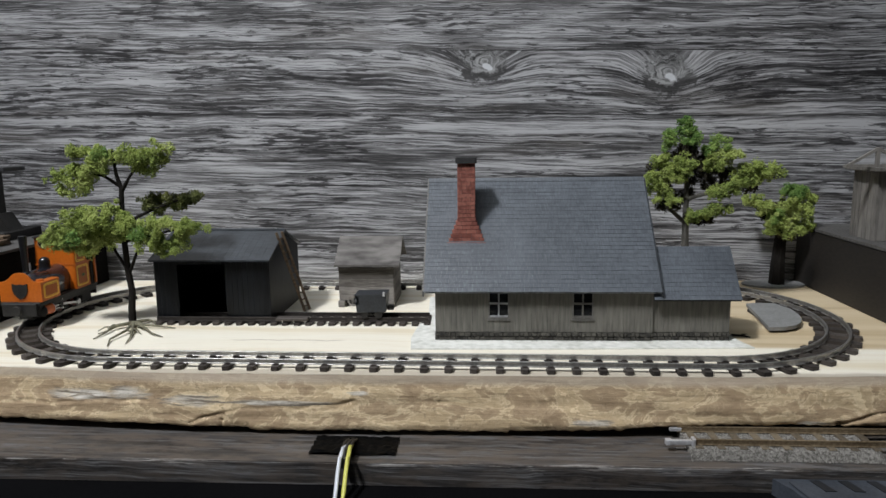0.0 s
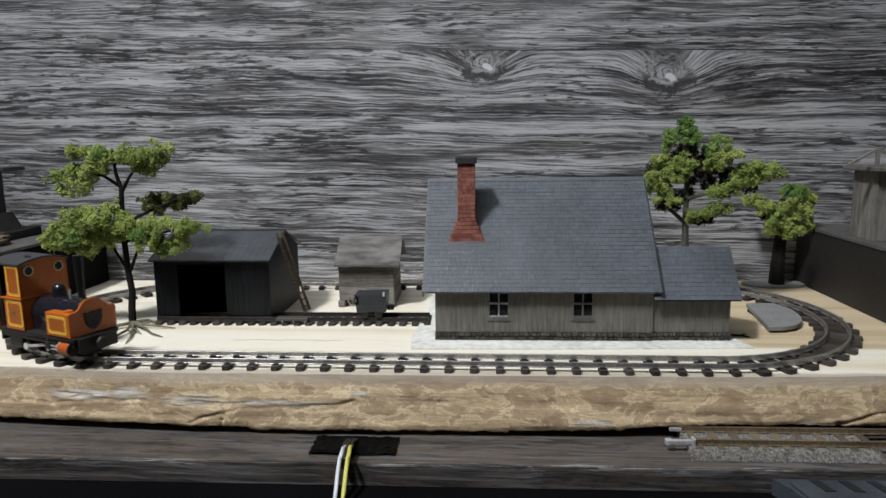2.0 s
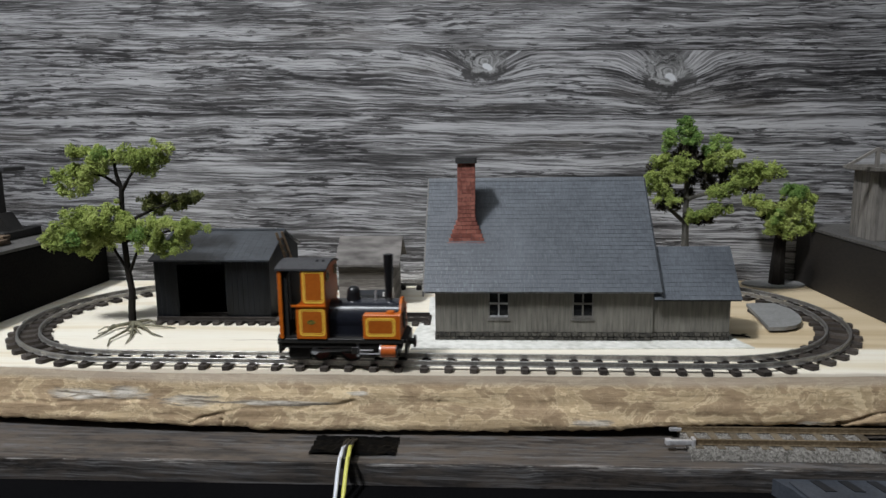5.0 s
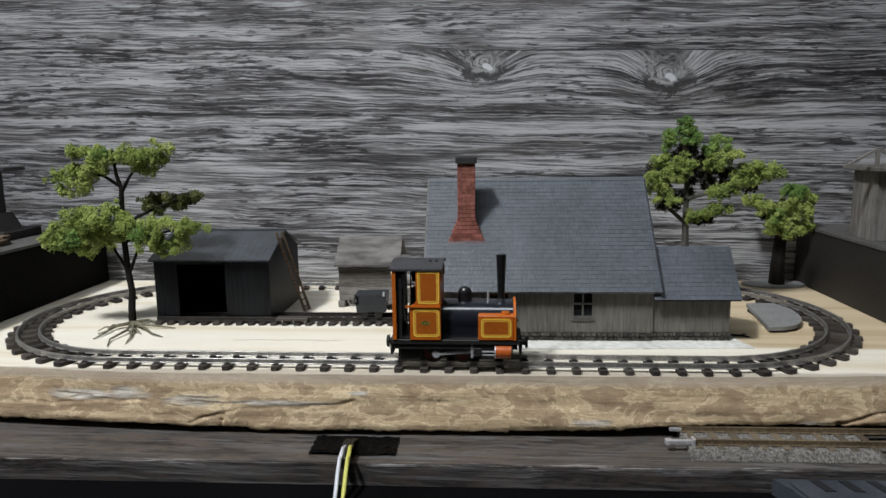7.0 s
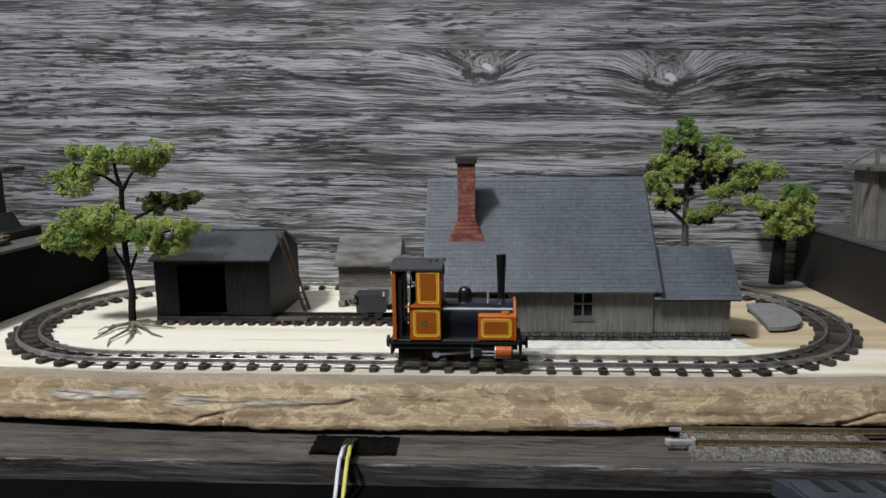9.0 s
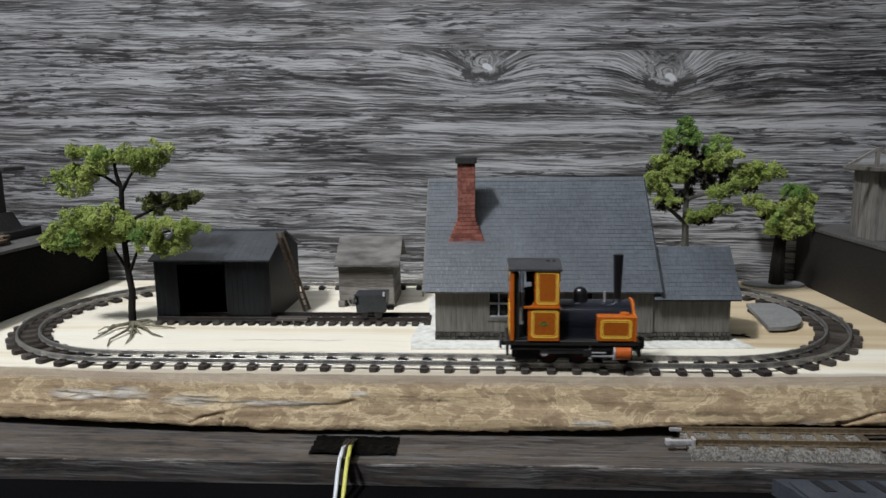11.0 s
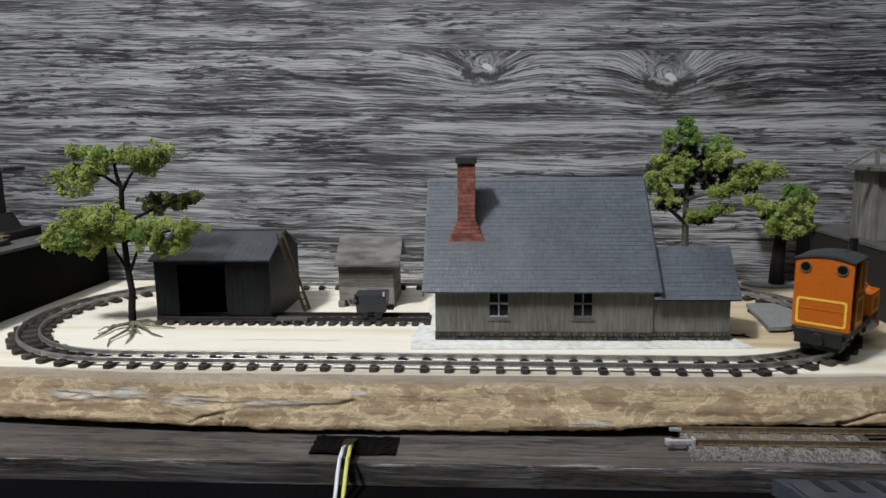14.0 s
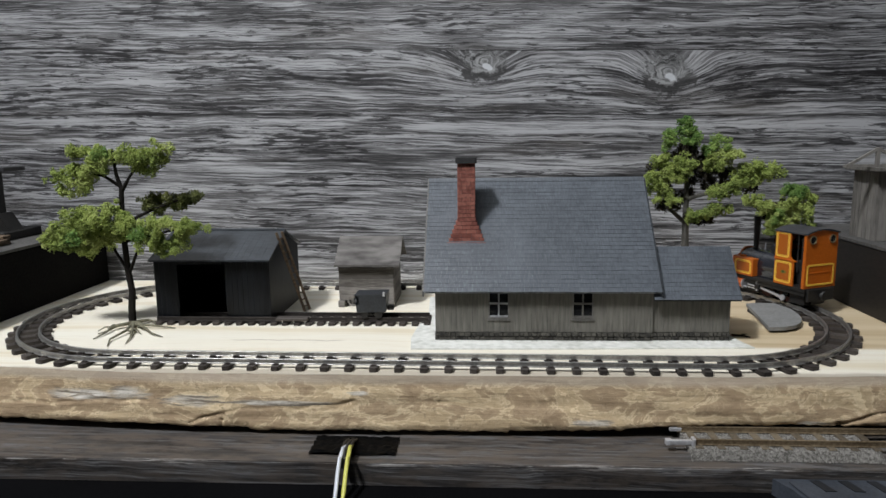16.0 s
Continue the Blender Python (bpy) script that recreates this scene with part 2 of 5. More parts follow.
def bark_edge():
    """Peeled bark: brown fields with pale rims, bleached fibre patches, a greyed upper rim."""
    m, k, p, xyz, pos = tree_of("peeled_bark_edge", 0.75)
    x, y, z = xyz
    big = k.noise(k.vec(k.op("MULTIPLY", x, 55), k.op("MULTIPLY", y, 40), k.op("MULTIPLY", z, 120)), 1, 8, 0.64, 0.6)
    tone = k.noise(k.vec(k.op("MULTIPLY", x, 11), 4.0, k.op("MULTIPLY", z, 45)), 1, 3)
    streak = k.noise(k.vec(k.op("MULTIPLY", x, 30), y, k.op("MULTIPLY", z, 620)), 1, 6, 0.7, 0.6)
    fine = k.noise(pos, 700, 6, 0.7)
    f = k.op("MULTIPLY_ADD", k.op("SUBTRACT", tone, 0.5), 0.35, big)
    col = k.ramp(f, [(0.28, (0.25, 0.172, 0.102)), (0.42, (0.37, 0.265, 0.16)), (0.485, (0.43, 0.312, 0.188)), (0.503, (0.70, 0.56, 0.36)), (0.53, (0.54, 0.41, 0.25)), (0.60, (0.50, 0.37, 0.22)), (0.622, (0.76, 0.61, 0.39)), (0.72, (0.64, 0.49, 0.30))])
    edge2 = k.op("ABSOLUTE", k.op("SUBTRACT", k.noise(k.vec(k.op("MULTIPLY", x, 75), 5.0, k.op("MULTIPLY", z, 120)), 1, 6, 0.6, 0.6), 0.5))
    col = k.mix(k.step(edge2, 0.004, 0.02, 0.25, 0.0), col, (0.62, 0.50, 0.33))
    col = k.mix(k.step(streak, 0.58, 0.75, 0.0, 0.35), col, (0.19, 0.135, 0.088))
    hair = k.noise(k.vec(k.op("MULTIPLY", x, 45), 1.0, k.op("MULTIPLY_ADD", big, 2.0, k.op("MULTIPLY", z, 750))), 1, 4, 0.65, 0.4)
    fib = k.ramp(hair, [(0.42, (0.09, 0.07, 0.05)), (0.47, (0.33, 0.285, 0.225)), (0.52, (0.52, 0.475, 0.41)), (0.58, (0.78, 0.745, 0.68))])
    for cx, cz, rx, rz, white in FIBRE:
        dx, dz = k.op("DIVIDE", k.op("SUBTRACT", x, cx), rx), k.op("DIVIDE", k.op("SUBTRACT", z, cz), rz)
        d = k.op("ADD", k.op("MULTIPLY", dx, dx), k.op("MULTIPLY", dz, dz))
        d = k.op("MULTIPLY_ADD", k.op("SUBTRACT", hair, 0.5), 3.5, k.op("MULTIPLY_ADD", k.op("SUBTRACT", big, 0.5), 2.5, d))
        col = k.mix(k.step(d, 0.2, 1.1, 0.92, 0.0), col, k.mix(white * 0.2, fib, (0.74, 0.70, 0.62)))
    col = k.mix(k.step(fine, 0.52, 0.72, 0.0, 0.42), col, (0.13, 0.09, 0.056))
    rim = k.step(k.op("MULTIPLY_ADD", big, 0.004, z), -0.0026, 0.0002)
    col = k.mix(k.op("MULTIPLY", rim, 0.8), col, (0.36, 0.30, 0.235))
    k.nt.links.new(col, p.inputs["Base Color"])
    bumped(k, p, k.op("ADD", k.op("MULTIPLY", streak, 0.9), k.op("ADD", k.op("MULTIPLY", fine, 0.3), k.op("MULTIPLY", big, 0.8))), 0.4, 0.001)
    return m


def foam_leaf(name, a, b, c):
    m, k, p, xyz, pos = tree_of(name, 0.85)
    g = k.nt.nodes.new("ShaderNodeNewGeometry").outputs["Random Per Island"]
    patch = k.noise(pos, 55, 2)
    f = k.op("ADD", k.op("MULTIPLY", g, 0.26), k.op("MULTIPLY_ADD", patch, 1.2, -0.23))
    k.nt.links.new(k.ramp(f, [(0.2, a), (0.5, b), (0.85, c)]), p.inputs["Base Color"])
    bumped(k, p, k.noise(pos, 2500, 2), 0.6, 0.0003)
    return m


def worn_shingle():
    """Blue-grey shingles, each a little different, with chalky worn patches near the low corner by the chimney."""
    m, k, p, xyz, pos = tree_of("grey_shingle", 0.5)
    x, y, z = xyz
    isl = k.nt.nodes.new("ShaderNodeNewGeometry").outputs["Random Per Island"]
    fib = k.noise(k.vec(k.op("MULTIPLY", x, 1500), k.op("MULTIPLY", y, 400), k.op("MULTIPLY", z, 400)), 1, 5)
    cloud = k.noise(pos, 40, 4)
    f = k.op("ADD", k.op("MULTIPLY", fib, 0.45), k.op("ADD", k.op("MULTIPLY", cloud, 0.45), k.op("MULTIPLY", isl, 0.09)))
    col = k.ramp(f, [(0.36, (0.05, 0.058, 0.069)), (0.52, (0.082, 0.093, 0.109)), (0.68, (0.118, 0.132, 0.152))])
    low = k.op("MULTIPLY", k.step(k.op("MULTIPLY_ADD", cloud, 0.06, x), 0.1, 0.045), k.step(k.op("MULTIPLY_ADD", cloud, 0.03, z), 0.064, 0.04))
    chip = k.noise(k.vec(k.op("MULTIPLY", x, 520), k.op("MULTIPLY", y, 300), k.op("MULTIPLY", z, 520)), 1, 3, 0.6)
    col = k.mix(k.op("MULTIPLY", k.step(chip, 0.56, 0.7, 0.0, 0.4), low), col, (0.30, 0.325, 0.35))
    dirt = k.noise(k.vec(k.op("MULTIPLY", x, 25), k.op("MULTIPLY", y, 90), k.op("MULTIPLY", z, 90)), 1, 4)
    col = k.mix(k.step(dirt, 0.58, 0.75, 0.0, 0.45), col, (0.035, 0.04, 0.048))
    k.nt.links.new(col, p.inputs["Base Color"])
    bumped(k, p, fib, 0.3, 0.0002)
    return m


M = {}
# each zone: height, half height, from, to, strength, slope
WALL_ZONES = [(0.098, 0.003, -0.29, -0.05, 0.8, 0.004), (0.0955, 0.0042, -0.01, 0.29, 0.9, 0.013), (0.0725, 0.0035, -0.02, 0.29, 0.9, 0.028),
              (0.0695, 0.0024, -0.29, -0.01, 0.7, 0.004), (0.0565, 0.0022, -0.13, 0.02, 0.8, 0.0), (0.029, 0.003, -0.17, 0.02, 0.9, 0.01),
              (0.018, 0.0028, 0.12, 0.20, 0.9, 0.0), (0.1215, 0.013, 0.165, 0.29, -0.6, 0.0), (0.1025, 0.0012, -0.29, -0.05, -1.2, 0.004),
              (0.0594, 0.0009, -0.13, 0.02, -1.2, 0.0), (0.0745, 0.001, -0.2, -0.01, -1.1, 0.004), (0.0855, 0.004, -0.22, 0.12, -0.35, 0.0), (0.0455, 0.0022, -0.16, 0.02, 0.6, 0.0)]
M["foil"] = weathered_print("weathered_plank_foil", gain=1.3, bands=WALL_ZONES)
M["foil_dark"] = weathered_print("dark_plank_foil", gain=0.44, seam0=0.5, pitch=0.4, knots=(), brown=0.35, worn=-0.0229)
M["foil_flat"] = weathered_print("dark_plank_foil_top", gain=0.36, seam0=0.5, pitch=0.4, knots=(), flat="y", brown=0.5, worn=-0.1078)
M["pine"] = pine_board()
M["bark"] = bark_edge()
M["leaf"] = foam_leaf("foam_foliage", (0.12, 0.175, 0.036), (0.33, 0.405, 0.095), (0.56, 0.62, 0.22))
M["leaf_green"] = foam_leaf("emerald_foam_foliage", (0.055, 0.13, 0.03), (0.16, 0.28, 0.06), (0.35, 0.45, 0.12))
# darker olive copy of the foliage: the upper crown's shade put into the colour
M["leaf_shaded"] = foam_leaf("shaded_olive_foam", (0.045, 0.055, 0.018), (0.11, 0.125, 0.034), (0.24, 0.25, 0.07))
# dead brown inner foam, its colour also darkened for shade within and under crowns
M["leaf_brown"] = foam_leaf("shaded_dead_foam", (0.02, 0.017, 0.011), (0.045, 0.037, 0.022), (0.09, 0.085, 0.035))
M["bark_dark"] = material("dark_trunk", (0.006, 0.005, 0.005), (0.02, 0.017, 0.014), 0.9, spec=0.2, grain=(1500, 1500, 300), bump=0.4)
M["bark_grey"] = material("grey_trunk", (0.05, 0.047, 0.04), (0.14, 0.13, 0.11), 0.8, grain=(1500, 1500, 300), bump=0.4)
M["root"] = material("mossy_root", (0.06, 0.056, 0.038), (0.24, 0.225, 0.15), 0.85, coarse=250, bump=0.4)
M["steel"] = material("worn_rail_steel", (0.31, 0.30, 0.285), (0.54, 0.53, 0.51), 0.36, 0.78, coarse=40)
M["tie"] = material("dark_plastic_sleeper", (0.026, 0.022, 0.02), (0.075, 0.065, 0.058), 0.6, grain=(400, 2500, 2500), per=0.3, bump=0.3, spec=0.2)
M["slate"] = worn_shingle()
M["slate_bed"] = material("shingle_bed", (0.01, 0.012, 0.015), (0.03, 0.034, 0.04), 0.8)
M["chalk_bed"] = material("chalky_shingle_bed", (0.10, 0.11, 0.12), (0.42, 0.45, 0.48), 0.85, coarse=150)
M["grey_wall"] = material("weathered_grey_boards", (0.066, 0.063, 0.054), (0.185, 0.176, 0.152), 0.8, grain=(900, 900, 90), coarse=70, per=0.07, contrast=(0.3, 0.68), bump=0.4)
M["stone"] = material("dark_foundation_stone", (0.025, 0.023, 0.02), (0.10, 0.093, 0.077), 0.85, coarse=350, per=0.25, island=True, bump=0.6)
M["brick"] = material("red_model_brick", (0.19, 0.06, 0.045), (0.40, 0.155, 0.115), 0.8, coarse=300, per=0.28, bump=0.5)
M["mortar"] = material("grey_mortar", (0.07, 0.035, 0.028), (0.15, 0.09, 0.07), 0.9)
M["cap"] = material("sooty_cap", (0.012, 0.012, 0.012), (0.04, 0.04, 0.04), 0.8)
M["white_frame"] = material("chalky_window_paint", (0.16, 0.16, 0.16), (0.40, 0.41, 0.43), 0.6, coarse=200)
M["grey_frame"] = material("grey_window_paint", (0.07, 0.066, 0.06), (0.17, 0.162, 0.15), 0.6, coarse=200)
M["plaster"] = material("chalk_white_plaster", (0.5, 0.5, 0.45), (0.78, 0.775, 0.73), 0.9, grain=(300, 300, 300), coarse=60, bump=0.3, contrast=(0.3, 0.6))
M["char"] = material("charcoal_boards", (0.002, 0.0024, 0.003), (0.009, 0.0106, 0.0132), 0.42, grain=(700, 700, 60), coarse=55, per=0.1, contrast=(0.38, 0.66), bump=0.3, spec=0.22)
M["char_roof"] = material("charcoal_roof_sheet", (0.02, 0.023, 0.027), (0.05, 0.057, 0.066), 0.3, grain=(250, 900, 900), coarse=60, bump=0.2)
M["hut"] = material("silver_grey_planks", (0.085, 0.075, 0.066), (0.27, 0.25, 0.23), 0.8, grain=(130, 1200, 1500), coarse=110, per=0.3, bump=0.5)
M["hut_roof"] = material("rusty_grey_felt", (0.06, 0.054, 0.05), (0.19, 0.176, 0.165), 0.75, grain=(90, 260, 260), coarse=75, contrast=(0.36, 0.64), bump=0.2)
M["black"] = material("satin_black_paint", (0.006, 0.006, 0.007), (0.016, 0.016, 0.018), 0.3, coarse=90, bump=0.03, coat=0.15)
M["frame_black"] = material("sooty_black_frame", (0.005, 0.005, 0.005), (0.02, 0.018, 0.016), 0.6, bump=0.1)
M["roof_black"] = material("cab_roof_grey", (0.03, 0.03, 0.032), (0.06, 0.06, 0.064), 0.5, coarse=120, bump=0.08)
M["boiler"] = material("blue_black_boiler", (0.008, 0.009, 0.013), (0.016, 0.018, 0.026), 0.22, coarse=90, bump=0.0, coat=1.0)
M["orange"] = material("orange_engine_paint", (0.46, 0.10, 0.006), (0.56, 0.14, 0.012), 0.4, coarse=70, bump=0.04)
M["panel_orange"] = material("deep_orange_panel_paint", (0.36, 0.085, 0.006), (0.44, 0.115, 0.01), 0.45, coarse=70, bump=0.04)
M["yellow"] = material("yellow_lining", (0.82, 0.50, 0.05), (0.92, 0.62, 0.10), 0.5, bump=0.0)
M["brass"] = material("dull_brass_rim", (0.40, 0.32, 0.18), (0.62, 0.52, 0.32), 0.35, 0.8, bump=0.0)
M["badge"] = material("dark_green_badge", (0.02, 0.06, 0.02), (0.3, 0.2, 0.03), 0.5, coarse=900, bump=0.0)
M["red_wheel"] = material("dark_red_wheel", (0.05, 0.008, 0.007), (0.11, 0.018, 0.014), 0.5, bump=0.05)
M["bright"] = material("bright_rod_metal", (0.45, 0.45, 0.47), (0.7, 0.7, 0.72), 0.35, 0.5, bump=0.05)
M["copper"] = material("orange_cylinder_paint", (0.42, 0.08, 0.012), (0.56, 0.14, 0.03), 0.35, coarse=200, bump=0.05, coat=0.2)
M["glass"] = material("dark_glass", (0.006, 0.007, 0.008), (0.012, 0.013, 0.015), 0.08, bump=0.0)
M["box"] = material("dark_brown_box_board", (0.007, 0.006, 0.0055), (0.022, 0.018, 0.015), 0.6, grain=(300, 300, 900), coarse=30, bump=0.15)
M["box_black"] = material("sooty_black_box_board", (0.003, 0.003, 0.003), (0.011, 0.010, 0.009), 0.85, coarse=30, bump=0.15, spec=0.08)
M["box_top"] = material("grey_box_top", (0.04, 0.038, 0.036), (0.11, 0.105, 0.10), 0.8, coarse=40, bump=0.3)
M["timber"] = material("grey_timber", (0.11, 0.102, 0.092), (0.23, 0.215, 0.195), 0.8, grain=(900, 900, 130), coarse=80, per=0.3, bump=0.4)
M["brown_plank"] = material("brown_plank", (0.06, 0.04, 0.025), (0.2, 0.14, 0.09), 0.75, grain=(120, 900, 900), bump=0.3)
M["card"] = material("grey_card", (0.17, 0.17, 0.165), (0.25, 0.25, 0.245), 0.8, coarse=90, bump=0.15)
M["ballast"] = material("grey_ballast", (0.12, 0.112, 0.1), (0.31, 0.295, 0.27), 0.9, coarse=900, per=0.3, island=True, bump=0.5)
M["tan_tie"] = material("tan_sleeper", (0.07, 0.055, 0.038), (0.17, 0.135, 0.09), 0.7, bump=0.3, per=0.3)
M["brass_rail"] = material("brown_rail", (0.14, 0.10, 0.06), (0.33, 0.26, 0.17), 0.4, 0.6)
M["tub"] = material("blue_black_tub", (0.012, 0.014, 0.017), (0.03, 0.034, 0.04), 0.5, coarse=150)
M["tape"] = material("black_pvc_tape", (0.0015, 0.0015, 0.0016), (0.004, 0.004, 0.0042), 0.4, coarse=100, bump=0.3, depth=0.0004, spec=0.04)
M["wire_white"] = material("white_wire", (0.55, 0.57, 0.62), (0.66, 0.68, 0.72), 0.4, bump=0.02)
M["wire_yellow"] = material("yellow_wire", (0.52, 0.51, 0.09), (0.62, 0.6, 0.14), 0.4, bump=0.02)
M["wire_black"] = material("black_wire", (0.008, 0.008, 0.008), (0.02, 0.02, 0.02), 0.4, bump=0.02)
M["table"] = material("black_table_top", (0.0015, 0.0015, 0.0018), (0.004, 0.004, 0.0045), 0.8, coarse=30, bump=0.1, spec=0.04)
M["slot_panel"] = material("blue_grey_plastic", (0.03, 0.035, 0.044), (0.06, 0.068, 0.083), 0.5, coarse=60, bump=0.1)
M["slot_dark"] = material("dark_slot", (0.008, 0.009, 0.011), (0.016, 0.017, 0.02), 0.6, bump=0.1)
M["room_wall"] = material("painted_room_wall", (0.13, 0.13, 0.125), (0.17, 0.17, 0.165), 0.9, coarse=3)


# ---- mesh helpers (millimetres in, metres out) ----
def finish(name, bm, mat, parent=None, label="", smooth=False, bevel=0.0):
    if bevel:
        es = [e for e in bm.edges if len(e.link_faces) == 2 and e.calc_face_angle(0) > 0.6]
        bmesh.ops.bevel(bm, geom=es, offset=bevel, segments=1, affect="EDGES", clamp_overlap=True)
    bmesh.ops.scale(bm, vec=(MM, MM, MM), verts=bm.verts)
    bmesh.ops.recalc_face_normals(bm, faces=bm.faces)
    me = bpy.data.meshes.new(name)
    bm.to_mesh(me)
    bm.free()
    me.materials.append(mat)
    if smooth:
        for f in me.polygons:
            f.use_smooth = True
        me.set_sharp_from_angle(angle=radians(38))
    ob = new(name, me)
    if parent:
        ob.parent = parent
    if label:
        ob["label"] = label
    return ob


def part(name, bm, mat, parent, label="", smooth=False, bevel=0.0):
    return finish(name, bm, M[mat], parent, label, smooth, bevel)


def thing(name, label, category, group="", kind="", at=(0, 0, 0), turn=0):
    ob = new(name)
    ob.empty_display_size = 0.005
    ob.matrix_basis = pose(at[0] * MM, at[1] * MM, at[2] * MM, 0, 0, turn)
    return tagged(ob, label, category, group, kind)


def box(x0, x1, y0, y1, z0, z1, bm=None):
    bm = bm or bmesh.new()
    vs = bmesh.ops.create_cube(bm, size=1)["verts"]
    for v in vs:
        v.co = Vector((x0 if v.co.x < 0 else x1, y0 if v.co.y < 0 else y1, z0 if v.co.z < 0 else z1))
    return bm


def rod(a, b, ra, rb=None, n=12, bm=None):
    bm = bm or bmesh.new()
    a, b = Vector(a), Vector(b)
    m = Matrix.Translation((a + b) / 2) @ (b - a).to_track_quat("Z", "Y").to_matrix().to_4x4()
    bmesh.ops.create_cone(bm, cap_ends=True, segments=n, radius1=ra, radius2=ra if rb is None else rb, depth=(b - a).length, matrix=m)
    return bm


def beam(a, b, w, h, bm=None):
    """A square timber from a to b, w wide and h deep."""
    bm = bm or bmesh.new()
    a, b = Vector(a), Vector(b)
    m = Matrix.Translation((a + b) / 2) @ (b - a).to_track_quat("Z", "Y").to_matrix().to_4x4()
    bmesh.ops.create_cube(bm, size=1, matrix=m @ Matrix.Diagonal((w, h, (b - a).length, 1)))
    return bm


def prism(poly, lo, hi, axis="x", bm=None):
    """A flat outline pushed along an axis from lo to hi."""
    bm = bm or bmesh.new()
    put = {"x": lambda p, d: (d, p[0], p[1]), "y": lambda p, d: (p[0], d, p[1]), "z": lambda p, d: (p[0], p[1], d)}[axis]
    a, b = [bm.verts.new(put(p, lo)) for p in poly], [bm.verts.new(put(p, hi)) for p in poly]
    bm.faces.new(a[::-1]), bm.faces.new(b)
    n = len(poly)
    for i in range(n):
        bm.faces.new((a[i], a[(i + 1) % n], b[(i + 1) % n], b[i]))
    return bm


def arc(cx, cy, r, a0, a1, n=8):
    return [(cx + r * math.cos(radians(a0 + (a1 - a0) * i / n)), cy + r * math.sin(radians(a0 + (a1 - a0) * i / n))) for i in range(n + 1)]


def round_rect(x0, x1, y0, y1, r, n=4):
    return arc(x1 - r, y1 - r, r, 0, 90, n) + arc(x0 + r, y1 - r, r, 90, 180, n) + arc(x0 + r, y0 + r, r, 180, 270, n) + arc(x1 - r, y0 + r, r, 270, 360, n)


def ring(outer, inner, lo, hi, axis):
    """A frame between two outlines of the same count."""
    bm = bmesh.new()
    put = {"x": lambda p, d: (d, p[0], p[1]), "y": lambda p, d: (p[0], d, p[1]), "z": lambda p, d: (p[0], p[1], d)}[axis]
    v = [[bm.verts.new(put(p, d)) for p in ps] for ps in (outer, inner) for d in (lo, hi)]
    n = len(outer)
    for i in range(n):
        j = (i + 1) % n
        for a, b in ((0, 1), (1, 3), (3, 2), (2, 0)):
            bm.faces.new((v[a][i], v[a][j], v[b][j], v[b][i]))
    return bm


def tube(points, radii, n=7, bm=None):
    """A tapering tube along points, closed at its ends."""
    bm = bm or bmesh.new()
    pts = [Vector(p) for p in points]
    loops = []
    for i, p in enumerate(pts):
        d = (pts[min(i + 1, len(pts) - 1)] - pts[max(i - 1, 0)]).normalized()
        s = d.cross(Vector((0.3, 0.9, 0.31))).normalized()
        t = d.cross(s)
        loops.append([bm.verts.new(p + radii[i] * (math.cos(6.2832 * k / n) * s + math.sin(6.2832 * k / n) * t)) for k in range(n)])
    for a, b in zip(loops, loops[1:]):
        for k in range(n):
            bm.faces.new((a[k], a[(k + 1) % n], b[(k + 1) % n], b[k]))
    bm.faces.new(loops[0][::-1]), bm.faces.new(loops[-1])
    return bm


def raw(name, verts, faces, mat, parent=None, label=""):
    me = bpy.data.meshes.new(name)
    me.from_pydata([tuple(c * MM for c in v) for v in verts], [], faces)
    me.materials.append(M[mat])
    ob = new(name, me)
    if parent:
        ob.parent = parent
    if label:
        ob["label"] = label
    return ob


# ---- the setting ----
def setting():
    bm = box(-620, 620, 90, 102, -31, 1450)
    tagged(finish("wall_back", bm, M["foil"]), "wall covered with grey weathered-plank printed foil", "wall", kind="structure")
    tagged(finish("table_top", box(-620, 620, -900, 90, -60, -31), M["table"]), "black table top under the plank", "table top", kind="structure")
    # the alcove closes round the table
    tagged(finish("ceiling", box(-640, 640, -920, 102, 1450, 1470), M["room_wall"]), "plain grey alcove ceiling", "ceiling", kind="structure")
    tagged(finish("wall_front", box(-620, 620, -920, -900, -60, 1450), M["room_wall"]), "plain grey painted wall", "wall", kind="structure")
    tagged(finish("wall_left", box(-640, -620, -920, 102, -60, 1450), M["room_wall"]), "plain grey painted wall", "wall", kind="structure")
    tagged(finish("wall_right", box(620, 640, -920, 102, -60, 1450), M["room_wall"]), "plain grey painted wall", "wall", kind="structure")


def grey_plank():
    t = thing("shelf_plank", "dark grey wood-print plank under the live-edge slab", "plank")
    part("top", box(-420, 420, -107.5, 89.5, -25, -22.6), "foil_flat", t)
    part("front_edge", box(-420, 420, -108, -105, -30.9, -22.9), "foil_dark", t)
    part("underside", box(-420, 420, -105, 89.5, -30.9, -25.2), "foil_dark", t)


def front_line(x):
    """Where the board's top ends, along x."""
    xs, ys = (-400, -170, -130, -93, -4, 127, 183, 400), (-70, -74.5, -79, -81, -81.5, -80.5, -78, -75)
    return float(np.interp(x, xs, ys)) + 0.5 * noise.noise((x * 0.06, 3, 1))


